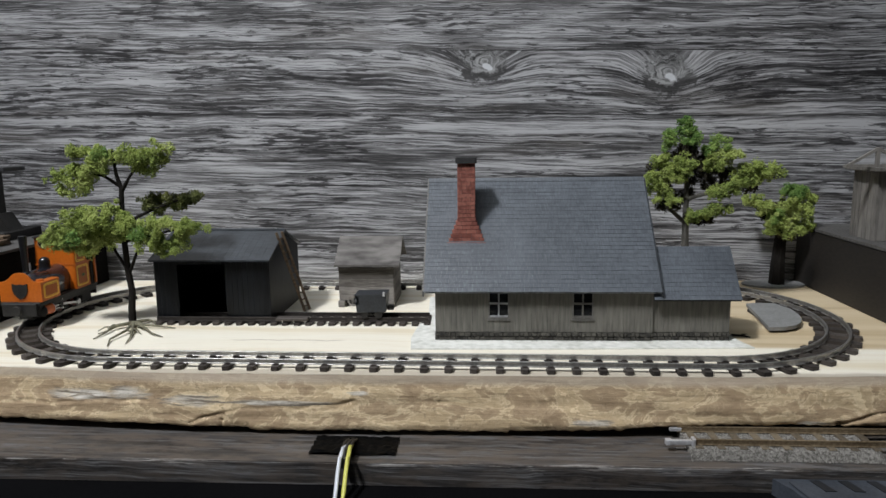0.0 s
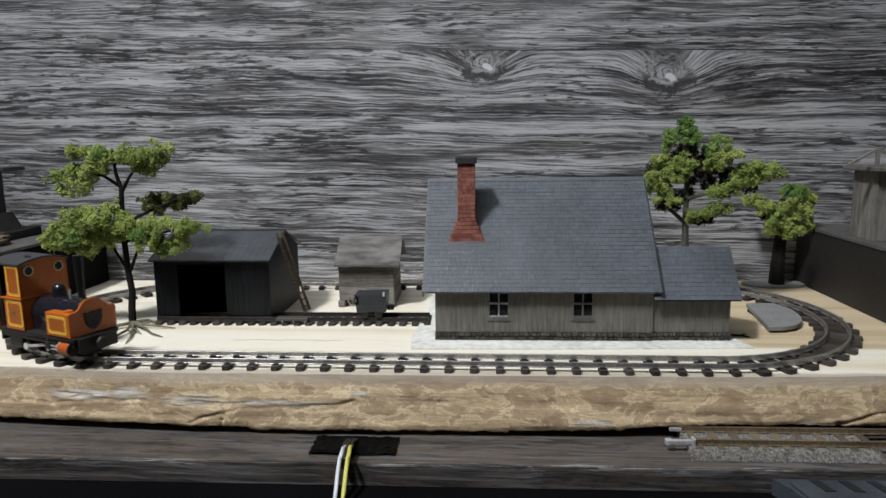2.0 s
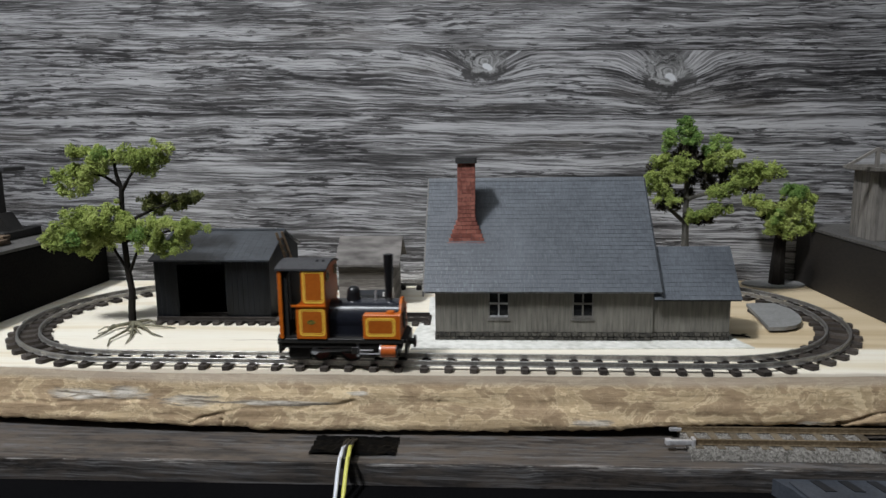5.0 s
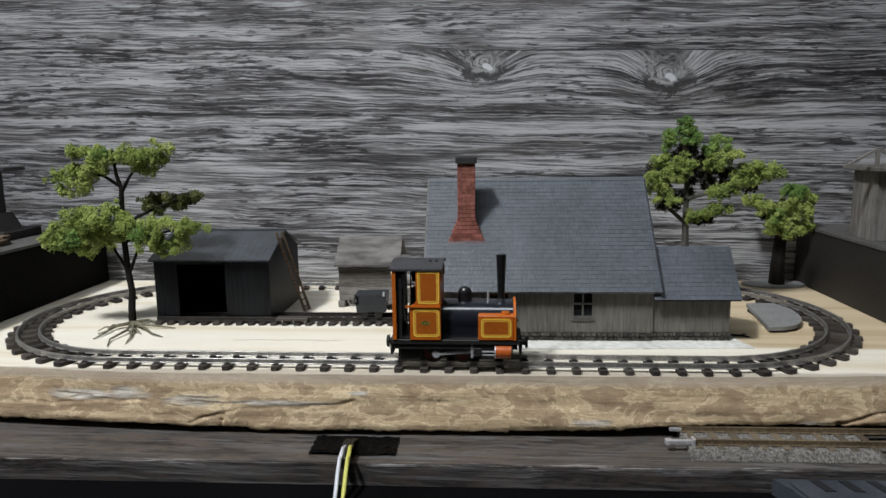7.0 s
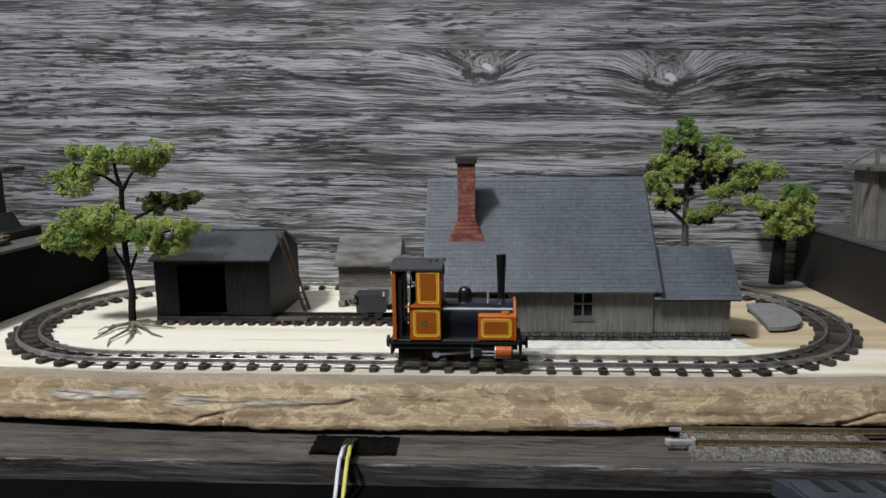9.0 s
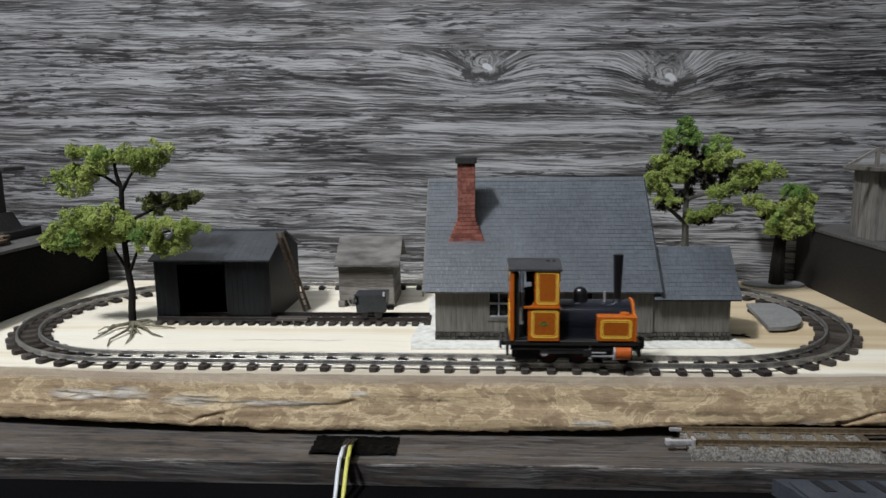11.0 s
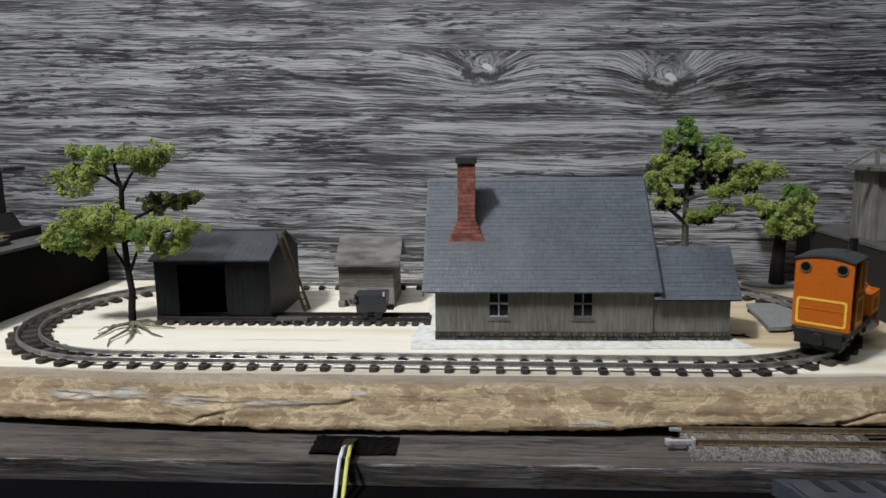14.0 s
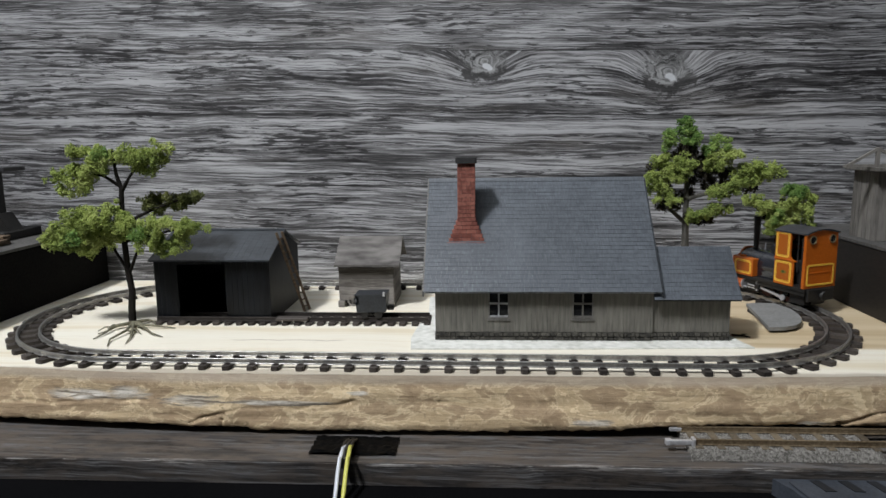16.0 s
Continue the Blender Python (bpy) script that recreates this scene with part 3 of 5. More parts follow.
# splits in the bark: depth, half width, then the points of the line
CRACKS = [(2.8, 0.8, (-71.4, -23), (-70.2, -16.5), (-69.2, -13.2)), (2.0, 0.75, (-69.6, -13.6), (-76, -16.6), (-84, -18.4)), (1.0, 0.55, (-69, -13.2), (-42, -12), (-27, -11.4), (-19, -9.2)),
          (1.2, 0.5, (-36, -13.4), (-26, -12.6), (-20, -9.6)), (1.0, 0.6, (-161, -12.9), (-134, -11.9), (-119, -10.7), (-101, -10.6)), (2.2, 0.9, (161, -17), (168, -15), (180, -12.8)), (0.9, 0.5, (13, -10), (20, -9.4), (23, -8))]


def bark_crack(x, z):
    """How deep the bark is split at a place of its front; the lip under a split stands a little proud."""
    deep = 0.0
    for depth, half, *line in CRACKS:
        for (ax, az), (bx, bz) in zip(line, line[1:]):
            if not min(ax, bx) - 4 < x < max(ax, bx) + 4:
                continue
            q = ((x - ax) * (bx - ax) + (z - az) * (bz - az)) / ((bx - ax) ** 2 + (bz - az) ** 2)
            q = min(1.0, max(0.0, q))
            dx, dz = x - ax - q * (bx - ax), z - az - q * (bz - az) + 1.1 * noise.noise((x * 0.11, 2.0, 8.0)) + 0.5 * noise.noise((x * 0.45, 5.0, 8.0))
            r = math.hypot(dx, dz) + half * (0.1 + 0.7 * noise.noise((x * 0.16, z * 0.16, 3.0)))
            deep = max(deep, depth * max(0.0, 1 - r / half))
            if dz < 0:
                deep = max(deep, 0.0) if r < half else deep - 0.12 * depth * max(0.0, 1 - abs(r - half) / (2.5 * half))
    return deep


def slab():
    t = thing("live_edge_slab", "live-edge pine slab with peeled bark front carrying the model railway", "shelf")
    xs = np.arange(-400, 401, 2.0)
    v, f = [], []
    for x in xs:
        y = front_line(x)
        v += [(x, 89.5, 0), (x, 20, 0), (x, y, 0), (x, y, -3), (x, 89.5, -3)]
    for i in range(len(xs) - 1):
        a, b = 5 * i, 5 * i + 5
        for k in range(5):
            f.append((a + k, a + (k + 1) % 5, b + (k + 1) % 5, b + k))
    raw("board_top", v, f, "pine", t, "bright planed pine surface")
    # the rounded, broken bark edge
    v, f = [], []
    n, xs = 34, np.arange(-400, 400.5, 0.75)
    for x in xs:
        y = front_line(x)
        low = -19.9 - 1.2 * noise.noise((x * 0.012, 7, 2)) - (0.8 if -60 < x < 40 else 0) + (2.0 * min(1, max(0, (x - 60) / 60)))
        low += 0.4 + 0.35 * noise.noise((x * 0.35, 2, 6)) + 0.5 * noise.noise((x * 0.08, 1, 3))
        for k in range(n):
            u = k / (n - 1)
            z = -0.15 + (low + 0.15) * u
            bulge = 0.8 * min(1, u * 5) + 4.6 * u - 0.9 * max(0.0, u - 0.9) / 0.1
            d = 0.8 * noise.noise((x * 0.02, z * 0.1, 0.3)) + 0.3 * noise.noise((x * 0.07, z * 0.25, 4.1)) + 0.15 * noise.noise((x * 0.33, z * 0.8, 9.0))
            d += 0.5 * noise.noise((x * 0.016, z * 0.22, 12.0)) + 0.3 * max(0.0, noise.noise((x * 0.05, z * 0.25, 21.0)))
            d -= 0.6 * bark_crack(x, z)
            v.append((x, y - bulge - d * min(1, u * 6), z + 0.5 * noise.noise((x * 0.4, z, 5)) * (u > 0.9)))
        v.append((x, y + 6, low + 0.3))
        v.append((x, y + 6, -0.6))
    w = n + 2
    for i in range(len(xs) - 1):
        a, b = w * i, w * i + w
        for k in range(w - 1):
            f.append((a + k, b + k, b + k + 1, a + k + 1))
    ob = raw("bark_edge", v, f, "bark", t, "peeled tan and brown bark edge with cracks")
    for q in ob.data.polygons:
        q.use_smooth = True
    # dark-coloured core stands in for the shade under the bark's overhang
    part("shade_core", box(-399, 399, -62, 89.4, -22.5, -3.2), "box", t)


def side_box(name, x0, x1, label, mat):
    t = thing(name, label, "box", "side boxes")
    part("side_panel", box(x0, x1, -150 if x0 > 0 else -45, 89, 0.1, 33.6), mat, t, bevel=0.6)
    part("top", box(x0 - 0.4, x1 + 0.4, -150 if x0 > 0 else -45, 89, 33.7, 35.2), "box_top", t, "dusty grey top board")


# ---- track ----
RAD_R, RAD_L, HALF = 72.2, 69.2, 121.0


def belt(s):
    """Point, heading and length of the oval; s runs in millimetres from the front's middle."""
    ph = math.asin((RAD_R - RAD_L) / (2 * HALF))
    ln, ar, al = 2 * HALF * math.cos(ph), RAD_R * (math.pi + 2 * ph), RAD_L * (math.pi - 2 * ph)
    total = 2 * ln + ar + al
    s = (s + ln / 2) % total
    if s < ln:
        h = -ph
        x, y = -HALF - RAD_L * math.sin(ph) + s * math.cos(ph), -RAD_L * math.cos(ph) - s * math.sin(ph)
    elif s < ln + ar:
        h = -ph + (s - ln) / RAD_R
        x, y = HALF + RAD_R * math.sin(h), -RAD_R * math.cos(h)
    elif s < 2 * ln + ar:
        h = math.pi + ph
        d = s - ln - ar
        x, y = HALF + RAD_R * math.sin(h) + d * math.cos(h), -RAD_R * math.cos(h) + d * math.sin(h)
    else:
        h = math.pi + ph + (s - 2 * ln - ar) / RAD_L
        x, y = -HALF + RAD_L * math.sin(h), -RAD_L * math.cos(h)
    return x, y, h, total


RAIL = [(-0.7, 1.75), (0.7, 1.75), (0.7, 1.95), (0.36, 2.15), (0.33, 3.1), (0.42, 3.3), (0.42, 3.75), (0.3, 3.85), (-0.3, 3.85), (-0.42, 3.75), (-0.42, 3.3), (-0.33, 3.1), (-0.36, 2.15), (-0.7, 1.95)]


def rail_mesh(name, path, closed, mat, parent, lift=0.0):
    v, f = [], []
    n = len(RAIL)
    for x, y, h in path:
        for o, z in RAIL:
            v.append((x - math.sin(h) * o, y + math.cos(h) * o, z + lift))
    m = len(path)
    for i in range(m if closed else m - 1):
        a, b = n * i, n * ((i + 1) % m)
        for k in range(n):
            f.append((a + k, b + k, b + (k + 1) % n, a + (k + 1) % n))
    if not closed:
        f += [tuple(range(n)), tuple(range(n * m - 1, n * m - n - 1, -1))]
    return raw(name, v, f, mat, parent)


def sleeper_mesh(length, width, height, gauge, waist=1.0):
    half = round_rect(-width / 2, width / 2, -length / 2, length / 2, width * 0.28, 3)
    n = len(half) // 2
    inner = gauge / 2 - 1.4
    left = [(-width / 2 * waist, inner), (-width / 2 * waist, -inner)]
    outline = half[:n] + ([(-width / 2, inner + 0.5)] + left + [(-width / 2, -inner - 0.5)]) + half[n:] + [(width / 2, -inner - 0.5)] + [(-x, y) for x, y in left[::-1]] + [(width / 2, inner + 0.5)]
    bm = prism(outline, 0.05, height, "z")
    for s in (-1, 1):
        for o in (-1, 1):
            box(-width * 0.32, width * 0.32, s * gauge / 2 + o * 1.15 - 0.45, s * gauge / 2 + o * 1.15 + 0.45, height, height + 0.55, bm)
    bmesh.ops.scale(bm, vec=(MM, MM, MM), verts=bm.verts)
    me = bpy.data.meshes.new("sleeper")
    bm.to_mesh(me)
    bm.free()
    return me


def oval_track():
    t = thing("railway_track", "oval of narrow-gauge model track with dark sleepers on pine board", "railway track")
    total = belt(0)[3]
    steps = 360
    for side in (-4.5, 4.5):
        path = []
        for i in range(steps):
            x, y, h, _ = belt(total * i / steps)
            path.append((x - math.sin(h) * side, y + math.cos(h) * side, h))
        rail_mesh("rail", path, True, "steel", t)
    me = sleeper_mesh(16.8, 3.2, 1.75, 9, 0.6)
    me.materials.append(M["tie"])
    wide = sleeper_mesh(18.2, 4.5, 1.75, 9)
    wide.materials.append(M["tie"])
    n = round(total / 9.78)
    for i in range(n):
        x, y, h, _ = belt(-69.8 + total * i / n)
        ob = new("sleeper", wide if abs(x) > HALF + 12 else me)
        ob.parent = t
        ob.matrix_basis = pose(x * MM, y * MM, 0, 0, 0, math.degrees(h) + random.uniform(-1.2, 1.2))


def siding():
    t = thing("siding_track", "short siding of dark model track leading from the shed", "railway track")
    for o in (-4.5, 4.5):
        rail_mesh("rail", [(x, -6.5 + o, 0) for x in range(-131, 9, 5)], False, "tie", t, -0.4)
    me = sleeper_mesh(16.5, 3.2, 1.35, 9)
    me.materials.append(M["tie"])
    for i in range(24):
        ob = new("sleeper", me)
        ob.parent = t
        ob.matrix_basis = pose((-129 + 5.75 * i) * MM, -6.5 * MM, 0, 0, 0, random.uniform(-2, 2))
    tagged(part("point_cover", box(-70.5, -54.5, -14, -9.6, 1.9, 3.7), "tie", None, bevel=0.4), "flat black plastic cover lying across the siding", "cover plate")


# ---- the schoolhouse-like station ----
def boards(parent, x0, x1, z0, top, y, thick, width, mat, holes=()):
    """Upright boards side by side; top(x) gives the height, holes are x0, x1, z0, z1."""
    stops = [x0 + width * i for i in range(int((x1 - x0) / width) + 1)]
    stops = [s for s in stops if all(abs(s - q) > 0.5 for hole in holes for q in hole[:2])] + [q for hole in holes for q in hole[:2]] + [x1]
    stops = sorted(set(stops))
    for a, b in zip(stops, stops[1:]):
        if b - a < 0.15:
            continue
        cuts = [(z0, min(top(a), top(b)))]
        for hx0, hx1, hz0, hz1 in holes:
            if a < hx1 - 0.01 and b > hx0 + 0.01:
                cuts = [c for lo, hi in cuts for c in ((lo, min(hi, hz0)), (max(lo, hz1), hi)) if c[1] - c[0] > 0.3]
        for lo, hi in cuts:
            part("board", box(a + 0.035, b - 0.035, y - random.uniform(0, 0.07), y + thick, lo, hi), mat, parent)


def shingles(name, x0, x1, y0, z0, y1, z1, row, width, parent):
    """Rows of small shingles up a slope from (y0, z0) to (y1, z1)."""
    v, f = [], []
    length = math.hypot(y1 - y0, z1 - z0)
    uy, uz = (y1 - y0) / length, (z1 - z0) / length
    ny, nz = -uz, uy
    if nz < 0:
        ny, nz = -ny, -nz
    rnd = random.Random(5)
    rows = int(length / row)
    for r in range(rows + 1):
        a = r * row
        x = x0 - (width / 2 if r % 2 else 0) - rnd.uniform(0, 0.4)
        while x < x1:
            w = width * rnd.uniform(0.75, 1.2)
            gap = 0.012 + 0.085 * max(0.0, 1 - a / 26) * max(0.0, 1 - abs(x - 24) / 55) * rnd.uniform(0, 1)
            p, q = max(x + gap, x0), min(x + w - gap, x1)
            x += w
            if q - p < 0.3:
                continue
            lo, hi = a - rnd.uniform(0, 0.16), min(a + row * 1.25, length)
            up = 0.17 + rnd.uniform(0, 0.16)
            i = len(v)
            for s, d in ((lo, up), (hi, 0.12)):
                for xx in (p, q):
                    v.append((xx, y0 + uy * s + ny * d, z0 + uz * s + nz * d))
            for xx in (p, q):
                v.append((xx, y0 + uy * lo, z0 + uz * lo))
            f += [(i, i + 1, i + 3, i + 2), (i, i + 4, i + 5, i + 1), (i, i + 2, i + 4), (i + 1, i + 5, i + 3)]
    ob = raw(name, v, f, "slate", parent)
    ob["kind"] = "stuff"
    return ob


def window_in(parent, x0, x1, z0, z1, y, mat):
    w = part("window", ring([(x0 - 0.65, z0 - 0.65), (x1 + 0.65, z0 - 0.65), (x1 + 0.65, z1 + 0.65), (x0 - 0.65, z1 + 0.65)],
                            [(x0, z0), (x1, z0), (x1, z1), (x0, z1)], y - 0.35, y + 1.0, "y"), "grey_frame", parent)
    part("sill", box(x0 - 1.1, x1 + 1.1, y - 0.7, y, z0 - 1.4, z0 - 0.82), "grey_frame", w)
    mid, zc = (x0 + x1) / 2, z0 + (z1 - z0) * 0.44
    part("sash_bar", box(mid - 0.34, mid + 0.34, y + 0.12, y + 0.7, z0, z1), mat, w, "pale painted sash bar")
    part("meeting_rail", box(x0, x1, y + 0.06, y + 0.75, zc - 0.42, zc + 0.42), mat, w, "pale painted meeting rail")
    for a, b in ((x0, mid - 0.35), (mid + 0.35, x1)):
        for c, d in ((z0, zc - 0.43), (zc + 0.43, z1)):
            part("pane", box(a, b, y + 0.5, y + 0.62, c, d), "glass", w)
    part("lower_rail", box(x0, x1, y - 0.05, y + 0.45, z0, z0 + 0.7), mat, w, "chalky lower sash rail")


def gable_wall(name, x, thick, y0, y1, z_eave, yr, zr, parent):
    return part(name, prism([(y0, 0.6), (y1, 0.6), (y1, z_eave), (yr, zr), (y0, z_eave)], x, x + thick, "x"), "grey_wall", parent)


def station():
    t = thing("station_building", "weathered grey board station with slate-grey shingle roof and brick chimney", "building")
    wins = [(33.3, 41.3, 11.0, 25.0), (69.9, 77.9, 11.0, 25.0)]
    w = part("wall", box(9.6, 103.6, -36.6, -36.1, 0.6, 26.5), "slate_bed", t)
    boards(w, 9.3, 104.0, 4.4, lambda x: 27.0, -37.8, 1.1, 2.35, "grey_wall", [(a - 0.6, b + 0.6, c - 0.6, d + 0.6) for a, b, c, d in wins])
    for a, b, c, d in wins:
        window_in(t, a, b, c, d, -37.6, "white_frame" if a < 50 else "grey_frame")
    gable_wall("gable_wall", 9.3, 1.4, -36.5, 37, 27.5, 0, 66.5, t)
    gable_wall("gable_wall", 102.6, 1.4, -36.5, 37, 27.5, 0, 66.5, t)
    part("rear_wall", box(10.7, 102.6, 36, 37.4, 0.6, 27), "grey_wall", t)
    k = (69.0 - 23.2) / 41.2
    roof = part("roof", prism([(-41.2, 22.6), (0, 22.6 + 41.2 * k), (41.2, 22.6), (41.2, 23.2), (0, 69.0), (-41.2, 23.2)], 4.8, 106.4, "x"), "chalk_bed", t, "slate-grey shingle roof")
    shingles("shingle_slope", 4.6, 106.6, -41.4, 23.25, 0, 69.05, 2.15, 2.0, roof)
    shingles("shingle_slope", 4.6, 106.6, 41.4, 23.25, 0, 69.05, 2.15, 2.0, roof)
    part("ridge_cap", prism([(-1.2, 68.3), (0, 69.9), (1.2, 68.3), (0, 69.2)], 4.5, 106.7, "x"), "slate", roof)
    part("barge_board", prism([(-41.6, 21.2), (0, 67.2), (41.6, 21.2), (41.6, 23.3), (0, 69.4), (-41.6, 23.3)], 4.0, 4.75, "x"), "grey_frame", roof)
    part("barge_board", prism([(-41.6, 21.2), (0, 67.2), (41.6, 21.2), (41.6, 23.3), (0, 69.4), (-41.6, 23.3)], 106.5, 107.2, "x"), "slate_bed", roof)
    # annex
    w = part("annex_wall", box(104.2, 136.6, -35.6, -35.1, 0.6, 21.5), "slate_bed", t)
    boards(w, 104.1, 137.0, 4.4, lambda x: 22.0, -36.8, 1.1, 2.35, "grey_wall")
    part("annex_gable", prism([(-35.5, 0.6), (-9, 0.6), (-9, 22.5), (-22.5, 38.0), (-35.5, 22.5)], 135.7, 137.0, "x"), "grey_wall", t)
    part("annex_rear_wall", box(104.2, 135.6, -10.4, -9.1, 0.6, 22), "grey_wall", t)
    roof = part("annex_roof", prism([(-41.0, 19.2), (-23, 39.1), (-5, 19.2), (-5, 19.8), (-23, 39.8), (-41.0, 19.8)], 103.6, 140.0, "x"), "slate_bed", t, "slate-grey lean shingle roof")
    shingles("shingle_slope", 103.6, 140.2, -41.2, 19.85, -23, 39.9, 2.15, 2.0, roof)
    shingles("shingle_slope", 103.6, 140.2, -4.8, 19.85, -23, 39.9, 2.15, 2.0, roof)
    # stone footing
    v, f = [], []
    rnd = random.Random(8)
    for x0, x1, y in ((9.0, 104.2, -38.2), (104.2, 137.3, -37.2)):
        for r in range(2):
            x = x0
            while x < x1:
                w = rnd.uniform(1.4, 2.9)
                b = min(x + w - 0.15, x1)
                z0, z1 = 0.6 + 1.95 * r, 0.6 + 1.95 * r + rnd.uniform(1.55, 1.85)
                d, i = rnd.uniform(0, 0.4), len(v)
                v += [(x, y + 1.6, z0), (b, y + 1.6, z0), (b, y + 1.6, z1), (x, y + 1.6, z1),
                      (x + 0.2, y - d, z0 + 0.2), (b - 0.2, y - d, z0 + 0.15), (b - 0.2, y - d, z1 - 0.2), (x + 0.2, y - d, z1 - 0.15)]
                f += [(i + 4, i + 5, i + 6, i + 7), (i, i + 1, i + 5, i + 4), (i + 2, i + 3, i + 7, i + 6), (i + 1, i + 2, i + 6, i + 5), (i + 3, i, i + 4, i + 7)]
                x += w
    part("footing_bed", box(9.2, 104, -37.5, -36.7, 0.6, 4.4), "stone", t)
    part("footing_bed", box(104.2, 137, -36.5, -35.7, 0.6, 4.4), "stone", t)
    raw("stone_footing", v, f, "stone", t, "dark rough stone footing")["kind"] = "stuff"
    chimney(t)
    pad = [(-0.5, -50.5), (30, -49.8), (70, -49.0), (110, -47.5), (144.5, -46.2), (141.5, -36), (140.5, -25), (138.5, -22), (136, 36), (70, 42), (0.5, 43), (2.5, 10), (-1, -20), (-2, -35)]
    tagged(part("plaster_pad", prism(pad, 0.05, 0.6, "z"), "plaster", None, bevel=0.15), "thin chalky white plaster pad under the station", "pad")
    v, f = [], []
    for i in range(420):
        x = rnd.uniform(8, 140)
        c = Vector((x, -38.9 + 1.6 * (x > 104) - abs(rnd.gauss(0, 0.6)), 0.75))
        s = rnd.uniform(0.15, 0.4)
        j = len(v)
        v += [tuple(c + Vector(d) * s) for d in ((1, 0, -0.6), (-0.6, 0.9, -0.6), (-0.5, -0.9, -0.6), (0.1, 0.1, 0.8))]
        f += [(j, j + 1, j + 3), (j + 1, j + 2, j + 3), (j + 2, j, j + 3), (j, j + 2, j + 1)]
    tagged(raw("plaster_crumbs", v, f, "plaster"), "white plaster crumbs along the station footing", "crumbs", kind="stuff")


def chimney(parent):
    c = part("chimney", prism([(14.9, 40.5), (31.0, 40.5), (26.4, 52.5), (26.4, 79), (19.4, 79), (19.4, 52.5)], -20.4, -12.4, "y"), "mortar", parent, "red brick chimney with flared foot")
    row, z, r = 1.8, 40.7, 0
    while z < 77.6:
        t = min(1.0, (z - 40.7) / 11.2)
        a, b = 14.2 + 4.7 * t, 31.8 - 4.9 * t
        yf = -24.6 + 3.8 * t
        n = max(2, round((b - a) / 4.3))
        shift = 0.5 if r % 2 else 0.0
        cuts = [a] + [a + (b - a) * (i + shift) / n for i in range(1 if not shift else 0, n)] + [b]
        for p, q in zip(cuts, cuts[1:]):
            if q - p > 0.3:
                part("brick", box(p + 0.1, q - 0.1, yf - random.uniform(0, 0.18), yf + 1.6 + 2.2 * (1 - t), z, z + row - 0.22), "brick", c)
        for x0, x1 in ((a - 0.05, a + 1.2), (b - 1.2, b + 0.05)):
            ys = [yf + 1.7, yf + 5.6, -12.2] if r % 2 else [yf + 1.7, yf + 3.6, yf + 7.4, -12.2]
            for p, q in zip(ys, ys[1:]):
                if q - p > 0.3:
                    part("brick", box(x0, x1, p + 0.1, q - 0.1, z, z + row - 0.22), "brick", c)
        z += row
        r += 1
    part("cap", prism(round_rect(18.1, 27.7, -21.8, -11.4, 0.8, 2), 77.7, 80.3, "z"), "cap", c, "sooty black stone cap", bevel=0.3)
    part("flashing", box(13.8, 32.2, -25.6, -24.7, 40.0, 40.9), "card", c)


# ---- engine shed, hut, tub ----
def engine_shed():
    t = thing("engine_shed", "charcoal-black board engine shed with open front doorway", "shed", at=(1.6, 0, 0))
    w = part("front_wall", box(-119, -97.5, -8.4, -7.8, 29.2, 31.2), "char", t)
    boards(w, -133, -75.2, 0.1, lambda x: 31.4, -9.6, 1.2, 2.6, "char", [(-121.6, -97.2, -1, 29.4)])
    for x in (-133, -76.4):
        part("end_wall", prism([(-8.3, 0.1), (42, 0.1), (42, 31.5), (16.5, 41.5), (-8.3, 31.5)], x, x + 1.2, "x"), "char", t)
    part("rear_wall", box(-131.7, -76.5, 40.8, 42, 0.1, 31.4), "char", t)
    part("shed_floor", box(-131.7, -76.5, -8, 40.7, 0.1, 0.6), "frame_black", t)
    roof = part("roof", prism([(-12.4, 31.2), (16.5, 41.8), (45, 31.2), (45, 32.0), (16.5, 42.9), (-12.4, 32.0)], -134.3, -74.2, "x"), "char_roof", t, "dark grey ribbed roof", bevel=0.2)
    for i in range(19):
        x = -133 + 3.2 * i
        part("batten", beam((x, -12.5, 31.63), (x, 16.2, 42.43), 0.25, 0.8), "char_roof", roof)
    part("ridge", rod((-134.3, 16.5, 42.9), (-74.2, 16.5, 42.9), 0.8, n=8), "char_roof", roof)
    part("door_post", box(-122.0, -121.4, -9.5, -8.3, 0.1, 30), "char", t)
    part("door_post", box(-97.5, -96.9, -9.5, -8.3, 0.1, 30), "char", t)
    l = thing("ladder", "weathered wooden ladder leaning against the shed's roof", "ladder")
    a0, a1 = Vector((-63.0, 12.5, 0.2)), Vector((-73.9, 5.5, 42.8))
    off = Vector((1.5, 4.3, 0))
    for o in (0, 1):
        part("stile", beam(a0 + off * o, a1 + off * o, 1.2, 1.2), "brown_plank", l)
    for i in range(11):
        p = a0.lerp(a1, 0.06 + i * 0.086)
        part("rung", rod(p, p + off, 0.4, n=6), "brown_plank", l)


